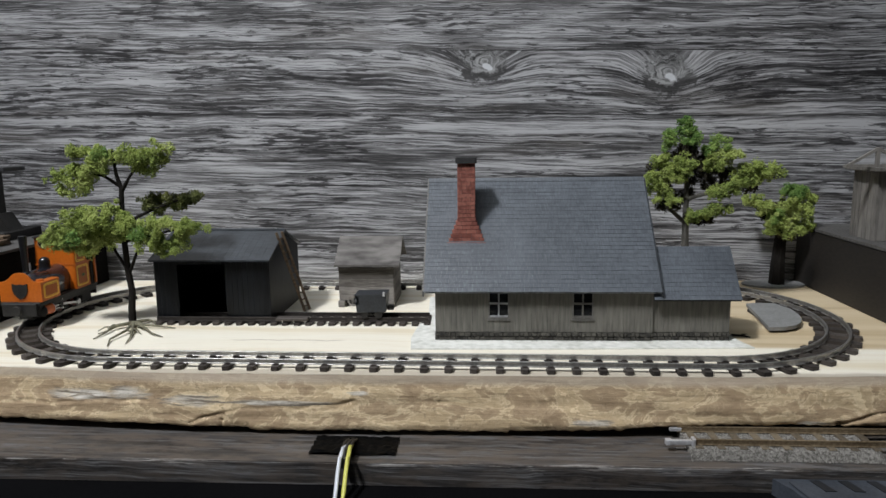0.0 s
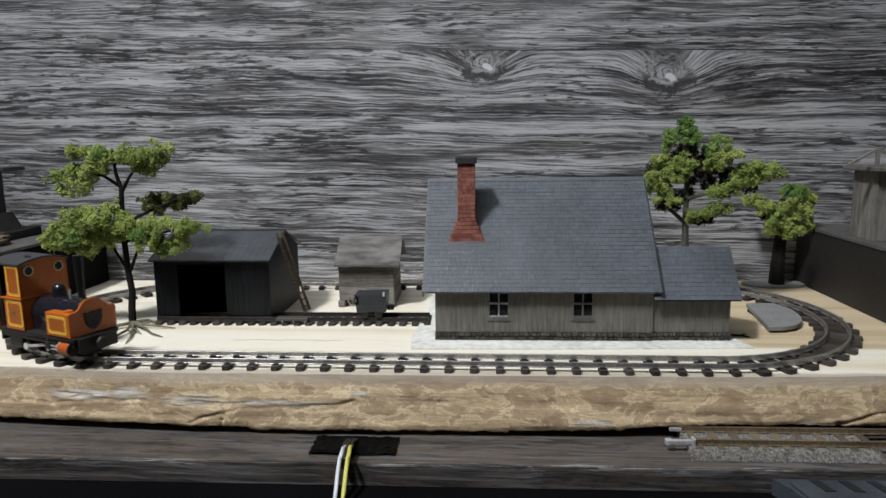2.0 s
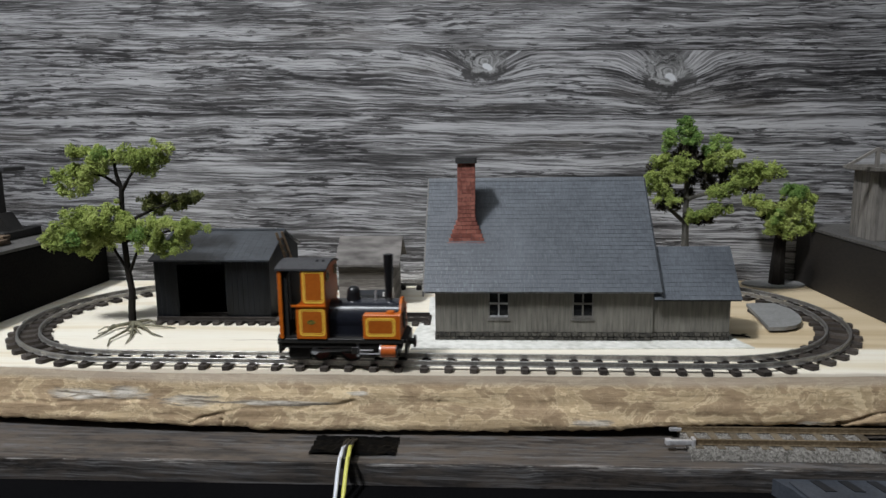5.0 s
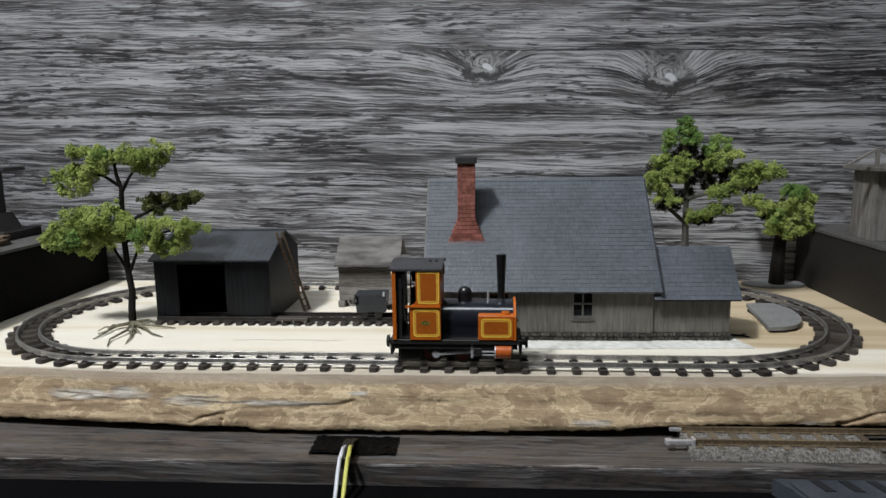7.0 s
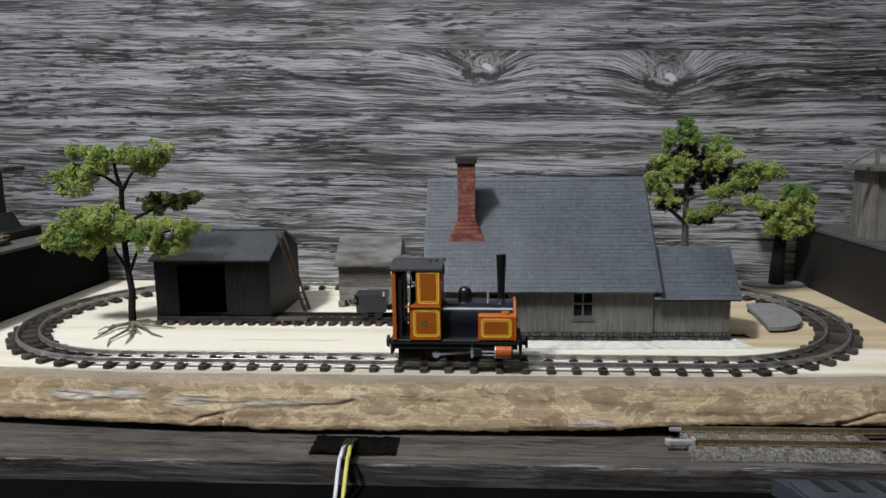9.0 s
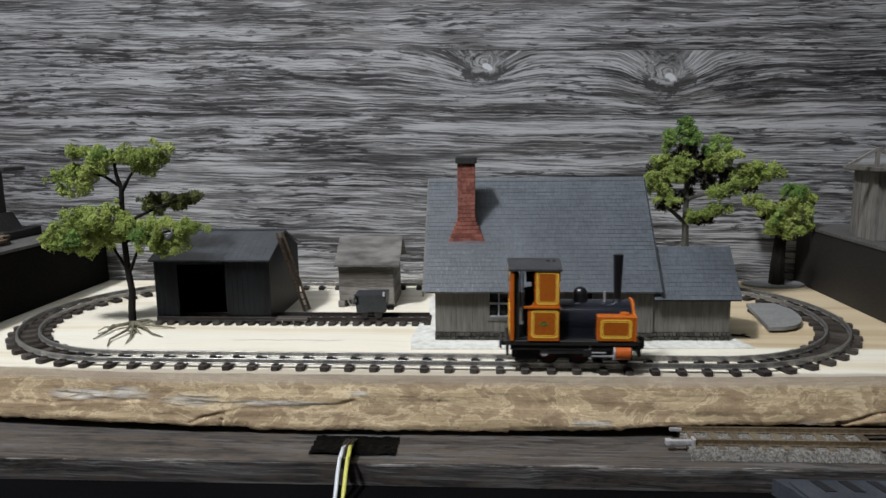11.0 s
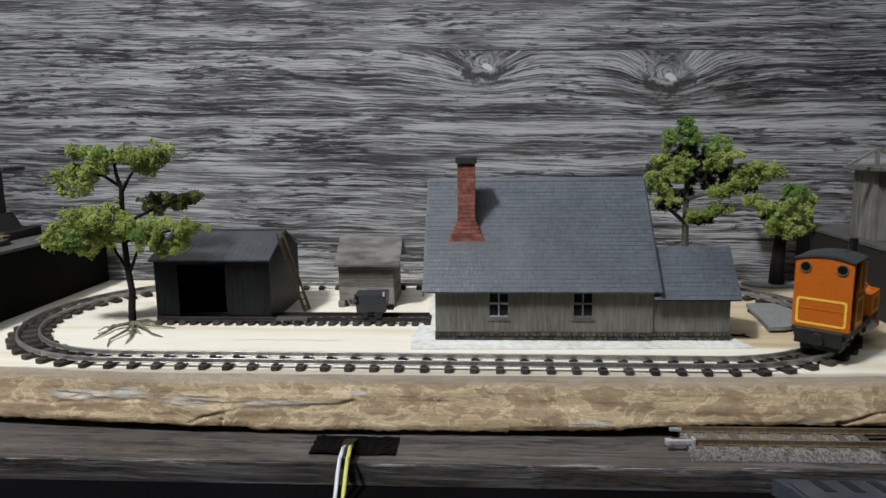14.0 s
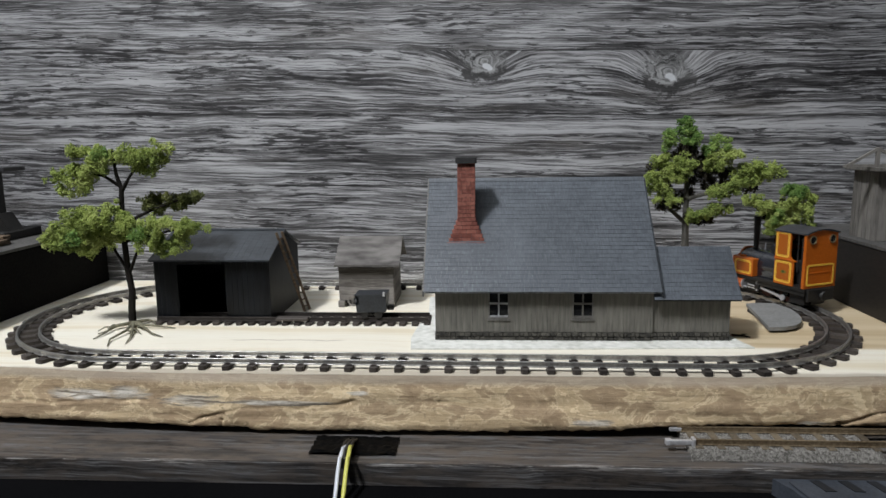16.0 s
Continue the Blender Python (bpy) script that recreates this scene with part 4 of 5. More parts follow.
def hut():
    t = thing("plank_hut", "small silver-grey plank hut on skids with felt roof", "hut")
    x0, x1, y0, y1 = -46.6, -17.2, 22.6, 52
    for i, x in enumerate((x0 - 0.5, -33.5, x1 - 3.2)):
        part("skid", box(x, x + 3.6, y0 - 1.5, y1 + 1, 0.1, 3.6), "hut", t, bevel=0.3)
    z = 3.7
    while z < 23:
        h = min(random.uniform(3.4, 4.2), 24 - z)
        part("plank", box(x0, x1, y0 - random.uniform(0, 0.25), y0 + 1, z, z + h - 0.18), "hut", t, bevel=0.12)
        for x in (x0 - 0.1, x1 - 0.9):
            part("plank", box(x, x + 1.05, y0 + 1.05, y1, z, z + h - 0.18), "hut", t)
        z += h
    part("eave_board", box(x0 - 0.3, x1 + 0.3, y0 - 0.6, y0 - 0.2, 21.6, 24.0), "frame_black", t)
    for x in (x0, x1 - 1):
        part("gable", prism([(y0 + 1, 23), (y1, 23), (38, 34.5)], x, x + 1, "x"), "hut", t)
    part("rear_wall", box(x0 + 1, x1 - 1, y1 - 1, y1, 3.7, 23.5), "hut", t)
    r = part("roof", prism([(20.2, 22.6), (38, 35.2), (56, 22.6), (56, 23.4), (38, 36.2), (20.2, 23.5)], x0 - 1.8, x1 + 3.6, "x"), "hut_roof", t, "patched rusty grey felt roof", bevel=0.2)
    rnd = random.Random(12)
    for i in range(12):
        x = x0 - 1.8 + 2.9 * i
        part("torn_felt_edge", box(x, x + 2.88, 19.9, 20.3, 22.5 - rnd.uniform(0, 0.45), 23.4), "hut_roof", r)


def tub_wagon():
    t = thing("tipper_wagon", "small black tub wagon standing on the siding", "wagon")
    part("tub", prism([(-31.6, 14.8), (-16.0, 15.2), (-16.6, 6.4), (-30.6, 6.1)], -12.4, -1.5, "y"), "tub", t, "matt blue-black steel tub", bevel=0.4)
    part("chassis", box(-28.6, -18.5, -11, -2, 3.9, 5.6), "frame_black", t, bevel=0.3)
    for x in (-27, -20.2):
        for y in (-11.9, -2.2):
            part("wheel", rod((x, y, 5.0), (x, y + 1.1, 5.0), 1.9, n=14), "frame_black", t)
    part("coupling", box(-16.3, -13.2, -8.5, -5, 6.4, 8.6), "frame_black", t, bevel=0.3)
    wheel = [[(-32.2 + r * math.cos(a), 12.0 + r * math.sin(a)) for a in np.linspace(0, 6.2832, 19)[:-1]] for r in (2.8, 1.9)]
    drum = part("brake_wheel", ring(wheel[0], wheel[1], -12.4, -11.0, "y"), "timber", t, "grey worn hand brake wheel")
    for a in (0.3, 1.35, 2.4):
        part("spoke", beam((-32.2 - 2 * math.cos(a), -11.7, 12.0 - 2 * math.sin(a)), (-32.2 + 2 * math.cos(a), -11.7, 12.0 + 2 * math.sin(a)), 0.4, 0.4), "timber", drum)
    part("wheel_shaft", rod((-32.2, -11.6, 12.0), (-32.2, -4, 12.0), 0.6, n=8), "frame_black", t)
    part("latch", rod((-17.2, -12.6, 14.3), (-17.2, -12.6, 16.4), 0.6, n=8), "bright", t)


# ---- trees ----
CRUMB = np.array([(1, 0, 0), (-1, 0, 0), (0, 1, 0), (0, -1, 0), (0, 0, 1), (0, 0, -1)], float)
CRUMB_FACES = np.array([(0, 2, 4), (2, 1, 4), (1, 3, 4), (3, 0, 4), (2, 0, 5), (1, 2, 5), (3, 1, 5), (0, 3, 5)])


def foam(name, clusters, mat, parent, seed, size=0.36, subs=4.6, per=70):
    """A crown of torn foam: boughs made of small clumps, the clumps of many tiny jagged crumbs."""
    rng = np.random.RandomState(seed)
    every = []
    for cx, cy, cz, rx, ry, rz in clusters:
        m = max(5, int((rx * ry + rx * rz + ry * rz) / subs))
        d = rng.normal(size=(m, 3))
        d /= np.linalg.norm(d, axis=1)[:, None]
        lump = np.array([1.0 + 0.6 * noise.noise((q[0] * 1.9 + cx, q[1] * 1.9 + cy, q[2] * 1.9 + cz)) for q in d])
        places = np.array((cx, cy, cz)) + d * (lump * rng.uniform(0.25, 1.0, m) ** 0.4)[:, None] * np.array((rx, ry, rz))
        for h, rad in zip(places, rng.uniform(1.1, 2.9, m)):
            n = int(per * (rad / 1.7) ** 2)
            e = rng.normal(size=(n, 3))
            e /= np.linalg.norm(e, axis=1)[:, None]
            c = h + e * (rad * rng.uniform(0.45, 1.12, n))[:, None] * rng.uniform(0.7, 1.3, 3)
            s = size * rng.uniform(0.45, 1.35, (n, 1, 1)) * rng.uniform(0.45, 1.5, (n, 1, 3)) * rng.uniform(0.5, 1.5, (n, 6, 1))
            q = CRUMB[None] * s
            w = rng.uniform(0, 6.28, (n, 1, 2))
            x, y, z = q[..., 0:1], q[..., 1:2], q[..., 2:3]
            x, y = x * np.cos(w[..., 0:1]) - y * np.sin(w[..., 0:1]), x * np.sin(w[..., 0:1]) + y * np.cos(w[..., 0:1])
            y, z = y * np.cos(w[..., 1:2]) - z * np.sin(w[..., 1:2]), y * np.sin(w[..., 1:2]) + z * np.cos(w[..., 1:2])
            every.append((np.concatenate((x, y, z), 2) + c[:, None]).reshape(-1, 3))
    v = np.concatenate(every)
    n = len(v) // 6
    f = (CRUMB_FACES[None] + 6 * np.arange(n)[:, None, None]).reshape(-1)
    me = bpy.data.meshes.new(name)
    me.vertices.add(len(v))
    me.vertices.foreach_set("co", (v * MM).astype(np.float32).ravel())
    me.loops.add(len(f))
    me.loops.foreach_set("vertex_index", f.astype(np.int32))
    me.polygons.add(len(f) // 3)
    me.polygons.foreach_set("loop_start", np.arange(0, len(f), 3, dtype=np.int32))
    me.update(calc_edges=True)
    me.validate()
    me.materials.append(M[mat])
    ob = new(name, me)
    ob.parent = parent
    return ob


def limb_set(limbs, mat, parent):
    for i, (pts, r0, r1) in enumerate(limbs):
        n = len(pts)
        part("trunk" if i == 0 else "limb", tube(pts, [r0 + (r1 - r0) * k / (n - 1) for k in range(n)]), mat, parent, smooth=True)


def trees():
    t = thing("model_tree", "slender model tree with yellow-green foam clumps and bare roots", "tree", "model trees on the board")
    limb_set([([(-141.5, -15, 0.2), (-141.2, -15, 9), (-140.2, -15, 17), (-141.5, -15, 28), (-142, -15, 45), (-141.5, -15, 62), (-141, -15, 68)], 1.9, 1.1),
              ([(-141, -15, 67), (-143, -15, 74), (-144, -15, 86)], 1.2, 0.5), ([(-141, -15, 66), (-136, -16, 73), (-131, -16, 79)], 1.0, 0.4),
              ([(-141, -15, 68), (-148, -16, 73), (-156, -16, 75)], 1.0, 0.4), ([(-141, -15, 27), (-147, -14, 36), (-151, -13, 44)], 0.9, 0.5),
              ([(-141, -15, 26), (-136, -16, 36), (-132, -17, 44)], 0.9, 0.5), ([(-141.8, -15, 50), (-128, -12, 57), (-116, -11, 61)], 1.0, 0.4),
              ([(-142, -15, 44), (-152, -17, 48), (-162, -17, 50)], 1.0, 0.4), ([(-141.5, -15, 42), (-128, -18, 45), (-114, -18, 48)], 1.0, 0.4)], "bark_dark", t)
    upper = [(-160, -16, 85, 6, 5, 2.6), (-150, -15, 82, 6, 5, 4.5), (-134, -16, 82, 8, 6, 4.6), (-122, -16, 84, 7, 5, 4.6), (-129, -15, 77, 6, 5, 3.2),
             (-166, -16, 74, 9, 6, 5.5), (-156, -15, 75, 9, 6, 5), (-149, -17, 79, 6, 5, 4), (-162, -17, 68, 7, 5, 4)]
    lower = [(-157, -18, 52, 12, 8, 7), (-146, -19, 53, 10, 8, 7.5), (-173, -17, 43, 8, 6, 4.6), (-162, -18, 41, 9, 7, 6), (-165, -17, 49, 9, 7, 5.5), (-152, -16, 44, 8, 6, 5), (-139, -20, 50, 5, 5, 4.5)]
    side = [(-128, -19, 45, 8, 6, 6), (-117, -19, 43, 9, 6, 6.5), (-108, -18, 49, 9, 5, 3.6), (-122, -18, 50, 8, 6, 4), (-121, -17, 38, 7, 5, 4)]
    foam("crown", upper + lower + side, "leaf", t, 3)
    foam("shaded_bough", [(-120, -8, 61, 11, 6, 3.6), (-110, -8, 61.5, 7, 5, 3), (-130, -8, 59, 8, 5, 3.6)], "leaf_shaded", t, 4)
    foam("green_tuft", [(-149, -18, 83, 4, 3, 3.6), (-161, -24, 45, 3, 2, 2.2), (-130, -24, 46, 4, 2, 3)], "leaf_green", t, 14)
    for ex, ey in ((-147.5, -39), (-150, -31), (-135.3, -48.8), (-128.9, -45.4), (-117, -35), (-117.5, -20.5), (-132, -9)):
        s = Vector((-140.8, -16.0, 1.8))
        e = Vector((ex, ey, 0.4))
        mid = s.lerp(e, 0.4) + Vector((random.uniform(-3, 3), random.uniform(-2.5, 2.5), 0.6))
        far = s.lerp(e, 0.75) + Vector((random.uniform(-2, 2), random.uniform(-2, 2), 0.3))
        part("root", tube([s, mid, far, e], [0.95, 0.65, 0.45, 0.22]), "root", t, "mossy grey-green bare root", smooth=True)
        side = mid + Vector((random.choice((-1, 1)) * random.uniform(4, 8), random.uniform(-7, -1), 0))
        part("root", tube([mid, mid.lerp(side, 0.5) + Vector((0, 0, 0.2)), (side.x, side.y, 0.35)], [0.5, 0.38, 0.18]), "root", t, "mossy grey-green bare root", smooth=True)

    t = thing("model_tree", "dense green model conifer behind the station annex", "tree", "model trees on the board")
    limb_set([([(137.5, 33, 0.2), (137.5, 33, 26), (137, 33, 45), (136.7, 33, 64), (136, 33, 85)], 2.6, 0.8), ([(137, 33, 43), (128, 32, 51), (121.5, 31, 57)], 1.3, 0.5),
              ([(137, 33, 56), (150, 31, 60), (166, 30, 66)], 1.2, 0.5), ([(137, 33, 43), (145, 29, 48), (152, 28, 50)], 1.1, 0.5)], "bark_grey", t)
    left = [(121, 31, 68, 6, 6, 3), (131, 30, 69, 6, 5, 3), (119, 31, 64, 4, 5, 2.4), (122, 30, 60, 4.5, 5, 3.2), (127, 29, 56.5, 4, 5, 2.6), (128, 31, 76, 7, 5, 3.4), (123, 31, 74, 5, 5, 2.5), (134, 29, 74, 5, 4, 3)]
    right = [(156, 31, 78.5, 9, 5, 2.4), (146, 30, 73.5, 6, 5, 2.2), (151, 31, 76, 6, 5, 2.2), (157, 29, 61, 5, 5, 2.8), (150, 29, 58, 5, 4, 2.4), (163, 30, 65, 5, 5, 3), (170, 31, 68, 6, 5, 4), (178, 32, 70, 7, 5, 3.4), (164, 31, 71, 5, 5, 2.4)]
    low = [(143, 28, 49, 6, 5, 2.6), (151, 28, 51, 6, 5, 2.2), (139, 28, 46.5, 3.5, 4, 2)]
    foam("crown", [(*c[:3], c[3] * 1.12, c[4], c[5] * 1.15) for c in left + right + low], "leaf", t, 6)
    foam("green_crown", [(135, 33, 92, 5, 5, 5.5), (126, 32, 87, 4.5, 4, 4.2), (153, 32, 84.5, 5, 4, 3), (146, 32, 81, 5, 4, 2.6), (138, 31, 86, 5, 4, 4)], "leaf_green", t, 7)
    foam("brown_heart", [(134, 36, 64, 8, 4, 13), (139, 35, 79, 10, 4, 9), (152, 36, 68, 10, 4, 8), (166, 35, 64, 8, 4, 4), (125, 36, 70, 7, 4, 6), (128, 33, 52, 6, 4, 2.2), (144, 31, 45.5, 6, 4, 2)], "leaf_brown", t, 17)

    t = thing("model_tree", "small rounded model tree in a dark corner on a grey base", "tree", "model trees on the board")
    limb_set([([(204.5, 76, 0.9), (204.5, 76, 14), (205, 76, 28), (206, 76, 42)], 4.6, 2.6), ([(204, 76, 30), (196, 75, 40), (190, 74, 46)], 1.4, 0.5)], "bark_dark", t)
    foam("crown", [(187, 73, 51, 6, 5, 3), (193, 73, 47, 7, 6, 4), (199, 72, 42, 7, 7, 4.5), (199, 71, 36, 7, 6, 4), (207, 71, 35, 8, 7, 4.5), (216, 71, 37, 7, 6, 4.5), (213, 72, 45, 7, 7, 5), (216, 72, 52, 5, 5, 5), (206, 71, 49, 6, 6, 4)], "leaf", t, 8)
    foam("green_crown", [(207, 71, 57, 6, 5, 3.4), (212, 72, 56, 5, 5, 3.4), (197, 68, 43, 4, 3, 3.5)], "leaf_green", t, 9)
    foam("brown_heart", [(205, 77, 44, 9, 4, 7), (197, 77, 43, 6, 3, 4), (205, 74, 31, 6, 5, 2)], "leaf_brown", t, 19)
    part("base", prism([(203 + 18 * math.cos(a), 77 + 10.5 * math.sin(a)) for a in np.linspace(0, 6.28, 33)[:-1]], 0.1, 1.2, "z"), "card", t, "flat grey oval base", bevel=0.3)


PLATE = [(159.5, -23.5), (163, 0), (166, 20.5), (173, 22), (180.5, 21), (183.5, 9), (182.5, -2), (180, -10), (177, -15.5), (173, -19.8), (167, -22.8)]


def card_plate():
    pts = PLATE
    t = thing("card_plate", "loose grey card plate with one rounded end", "plate")
    part("plate", prism(pts, 1.2, 2.9, "z"), "card", t, bevel=0.25)
    part("foot", box(164.5, 175, -17, 15, 0.1, 1.2), "frame_black", t)


# ---- neighbours on the side boxes ----
def twig():
    t = thing("twig", "small dark twig lying beside the station", "twig")
    part("stem", tube([(141.5, -27.5, 0.5), (145, -30, 0.9), (148.5, -31, 0.5)], [0.5, 0.45, 0.25]), "bark_dark", t, smooth=True)
    part("side_shoot", tube([(144.6, -29.6, 0.7), (146.5, -27, 0.6), (149, -26, 0.4)], [0.35, 0.3, 0.15]), "bark_dark", t, smooth=True)


def side_scenery():
    t = thing("timber_trestle", "grey timber loading stage with an open A-frame", "trestle")
    part("deck", box(221.5, 262, 15, 44, 70.2, 72.2), "timber", t, bevel=0.2)
    for i in range(6):
        y = 20 + 3.7 * i
        part("end_board", prism([(y, 35.3), (y + 3.55, 35.3), (y + 3.55, 70.1), (y, 70.1)], 226.0 - 0.12 * (i % 3), 227.4, "x"), "timber", t, bevel=0.15)
    for i in range(8):
        x = 227.5 + 4.2 * i
        part("wall_board", box(x, x + 4.1, 20.2 + 0.12 * (i % 3), 21.6, 35.3, 70.1), "timber", t, bevel=0.15)
    part("rear_wall", box(227.5, 262, 40.5, 42, 35.3, 70.1), "timber", t)
    part("rafter", beam((210.5, 20, 73.2), (224.4, 20, 81.4), 1.3, 1.3), "timber", t)
    part("rafter", beam((224.4, 20, 81.4), (239, 20, 73.2), 1.3, 1.3), "timber", t)
    part("king_post", beam((224.4, 20, 72.2), (224.4, 20, 80.6), 1.6, 1.6), "timber", t)
    part("tie_beam", beam((208.5, 20, 73.0), (262, 20, 73.0), 1.4, 1.4), "timber", t)
    t = thing("dark_post", "dark timber crane post with a flat head", "post")
    part("post", beam((-246, 40, 44), (-246, 40, 74), 7, 7), "frame_black", t, bevel=0.4)
    part("head", box(-270, -233, 32, 50, 73.6, 76), "roof_black", t, bevel=0.3)
    part("foot", prism([(-256, 40), (-235, 40), (-241, 50), (-251, 50)], 34, 46, "y"), "frame_black", t)
    part("footing", box(-270, -234, 28, 60, 35.3, 40), "frame_black", t, bevel=0.5)
    t = thing("plank_stack", "few brown planks stacked on the grey box top", "planks")
    for i, (z, dy) in enumerate(((35.3, 0), (37.0, 1.5), (38.7, -1))):
        part("plank", box(-275, -224.5 + dy, 8 + dy, 14 + dy, z, z + 1.5), "brown_plank", t, bevel=0.2)
        part("plank", box(-275, -225.5 - dy, 15 + dy, 21 + dy, z, z + 1.5), "brown_plank", t, bevel=0.2)


# ---- things on the lower plank ----
def lower_clutter():
    t = thing("track_sample", "ballasted scrap of model track lying on the plank", "railway track")
    turn = Matrix.Rotation(radians(1.0), 4, "Z")
    part("ballast_bed", prism([(-102.3, -22.5), (-80.4, -22.5), (-82, -20.2), (-99.6, -20.2)], 103.5, 168, "x"), "ballast", t, "grey ballast bed")
    v, f = [], []
    rnd = random.Random(4)
    for i in range(4200):
        x, u = rnd.uniform(103, 168), rnd.random()
        y, z = (-102.4 + 3.0 * rnd.random(), None) if u < 0.5 else (rnd.uniform(-99.6, -82), -20.1)
        if z is None:
            z = -22.4 + (y + 102.4) / 2.9 * 2.3
        s, j = rnd.uniform(0.25, 0.5), len(v)
        v += [(x + s * a, y + s * b, z + s * c) for a, b, c in ((1, 0.1, -0.5), (-0.6, 0.9, -0.5), (-0.5, -0.9, -0.4), (0.1, -0.1, 0.8))]
        f += [(j, j + 1, j + 3), (j + 1, j + 2, j + 3), (j + 2, j, j + 3), (j, j + 2, j + 1)]
    raw("ballast_grain", v, f, "ballast", t)["kind"] = "stuff"
    for y in (-95.2, -84.6):
        rail_mesh("rail", [(x, y, 0) for x in np.linspace(102.5 if y > -90 else 104.5, 178, 12)], False, "brass_rail", t, -21.6)
    for i in range(9):
        part("sleeper", box(105.5 + 7.6 * i, 108.3 + 7.6 * i, -98.4, -82.3, -20.2, -19.7), "tan_tie", t, bevel=0.2)
    part("rail_joiner", box(97.4, 105.4, -96.0, -94.4, -19.8, -18.2), "bright", t, bevel=0.2)
    part("joiner_tongue", box(95.4, 97.6, -96.4, -94.0, -20.0, -17.9), "bright", t, bevel=0.3)
    part("joiner_lip", box(104.6, 105.8, -96.6, -93.8, -21.2, -17.4), "bright", t, bevel=0.2)
    part("rail_joiner", box(99.6, 104.0, -85.3, -83.9, -19.6, -18.2), "bright", t, bevel=0.2)

    t = thing("tape_strip", "wrinkled black insulating tape stuck on the plank", "tape")
    v, f = [], []
    nx, ny = 60, 16
    for i in range(nx + 1):
        for j in range(ny + 1):
            x, y = -32.5 + 31.5 * i / nx, -102.6 + 14.5 * j / ny
            z = -22.35 + 1.3 * abs(noise.noise((x * 0.25, y * 0.6, 2))) + 0.8 * abs(noise.noise((x * 0.12, y * 1.3, 7))) + 2.2 * math.exp(-((x + 19) / 4.0) ** 2 - ((y + 96) / 6) ** 2)
            v.append((x + 0.5 * noise.noise((y * 0.8, 1, i // 30)), y + 0.3 * noise.noise((x * 0.5, 4, 4)), z))
    for i in range(nx):
        for j in range(ny):
            a = i * (ny + 1) + j
            f.append((a, a + ny + 1, a + ny + 2, a + 1))
    ob = raw("tape", v, f, "tape", t)
    for q in ob.data.polygons:
        q.use_smooth = True
    t = thing("feed_cable", "white and yellow feed wires hanging over the plank edge", "cable")
    part("white_wire", tube([(-18.6, -100, -19.6), (-18.9, -106, -18.2), (-19.0, -111, -19.2), (-18.9, -116, -22.4), (-18.6, -121, -26.2), (-18.2, -126.5, -29.8), (-18, -138, -30.1)], [0.72] * 7, 10), "wire_white", t, "white plastic wire", smooth=True)
    part("yellow_wire", tube([(-16.9, -100, -19.5), (-16.4, -106, -18.0), (-16.2, -111, -19.0), (-16.1, -116, -22.2), (-15.9, -121, -26.0), (-15.6, -126.5, -29.7), (-15.3, -138, -30.1)], [0.76] * 7, 10), "wire_yellow", t, "yellow plastic wire", smooth=True)
    for dx in (-1.2, 0.2, 1.5):
        part("black_wire", tube([(-17.8 + dx, -94, -20.4), (-18 + dx, -101, -18.2), (-18 + dx, -107, -18.4), (-18.2 + dx * 0.6, -110.2, -20.2), (-18.4 + dx * 0.5, -110.9, -23)], [0.6] * 5, 8), "wire_black", t, "black heat-shrink lead", smooth=True)

    t = thing("slotted_panel", "blue-grey plastic panel with dark slots", "panel")
    part("panel", prism([(127.5, -109), (190, -109), (190, -150), (138, -150), (131, -116)], -30.9, -25.2, "z"), "slot_panel", t, bevel=0.5)
    for i in range(5):
        x = 139 + 9.2 * i
        part("slot", prism([(x, -110), (x + 3.2, -110), (x + 5.4, -117), (x + 2.0, -117)], -25.1, -24.95, "z"), "slot_dark", t)
    part("rib", prism([(131.5, -112), (133.5, -112), (140.5, -150), (138.2, -150)], -25.1, -24.4, "z"), "slot_panel", t)


# ---- the locomotive ----
def lining(x0, x1, z0, z1, side, parent, width=0.85):
    y = 10.71 * side
    for inset, w in ((0.0, width * 0.72), (width * 1.0, width * 0.3)):
        a = round_rect(x0 + inset, x1 - inset, z0 + inset, z1 - inset, 1.3 - inset * 0.5)
        b = round_rect(x0 + inset + w, x1 - inset - w, z0 + inset + w, z1 - inset - w, max(0.4, 1.3 - inset * 0.5 - w * 0.6))
        part("lining", ring(a, b, min(y, y + 0.08 * side), max(y, y + 0.08 * side), "y"), "yellow", parent, "yellow painted lining")
    q = width * 1.32
    part("panel", prism(round_rect(x0 + q, x1 - q, z0 + q, z1 - q, 0.5), min(y, y + 0.04 * side), max(y, y + 0.04 * side), "y"), "panel_orange", parent, "darker orange panel")


def porthole(x, y, z, parent, out):
    circle = [(y + 2.2 * math.cos(a), z + 2.2 * math.sin(a)) for a in np.linspace(0, 6.2832, 21)[:-1]]
    inner = [(y + 1.75 * math.cos(a), z + 1.75 * math.sin(a)) for a in np.linspace(0, 6.2832, 21)[:-1]]
    w = part("porthole", ring(circle, inner, min(x, x + 0.5 * out), max(x, x + 0.5 * out), "x"), "brass", parent, "dull brass porthole rim")
    part("pane", rod((x + 0.08 * out, y, z), (x + 0.2 * out, y, z), 1.77, n=20), "glass", w)


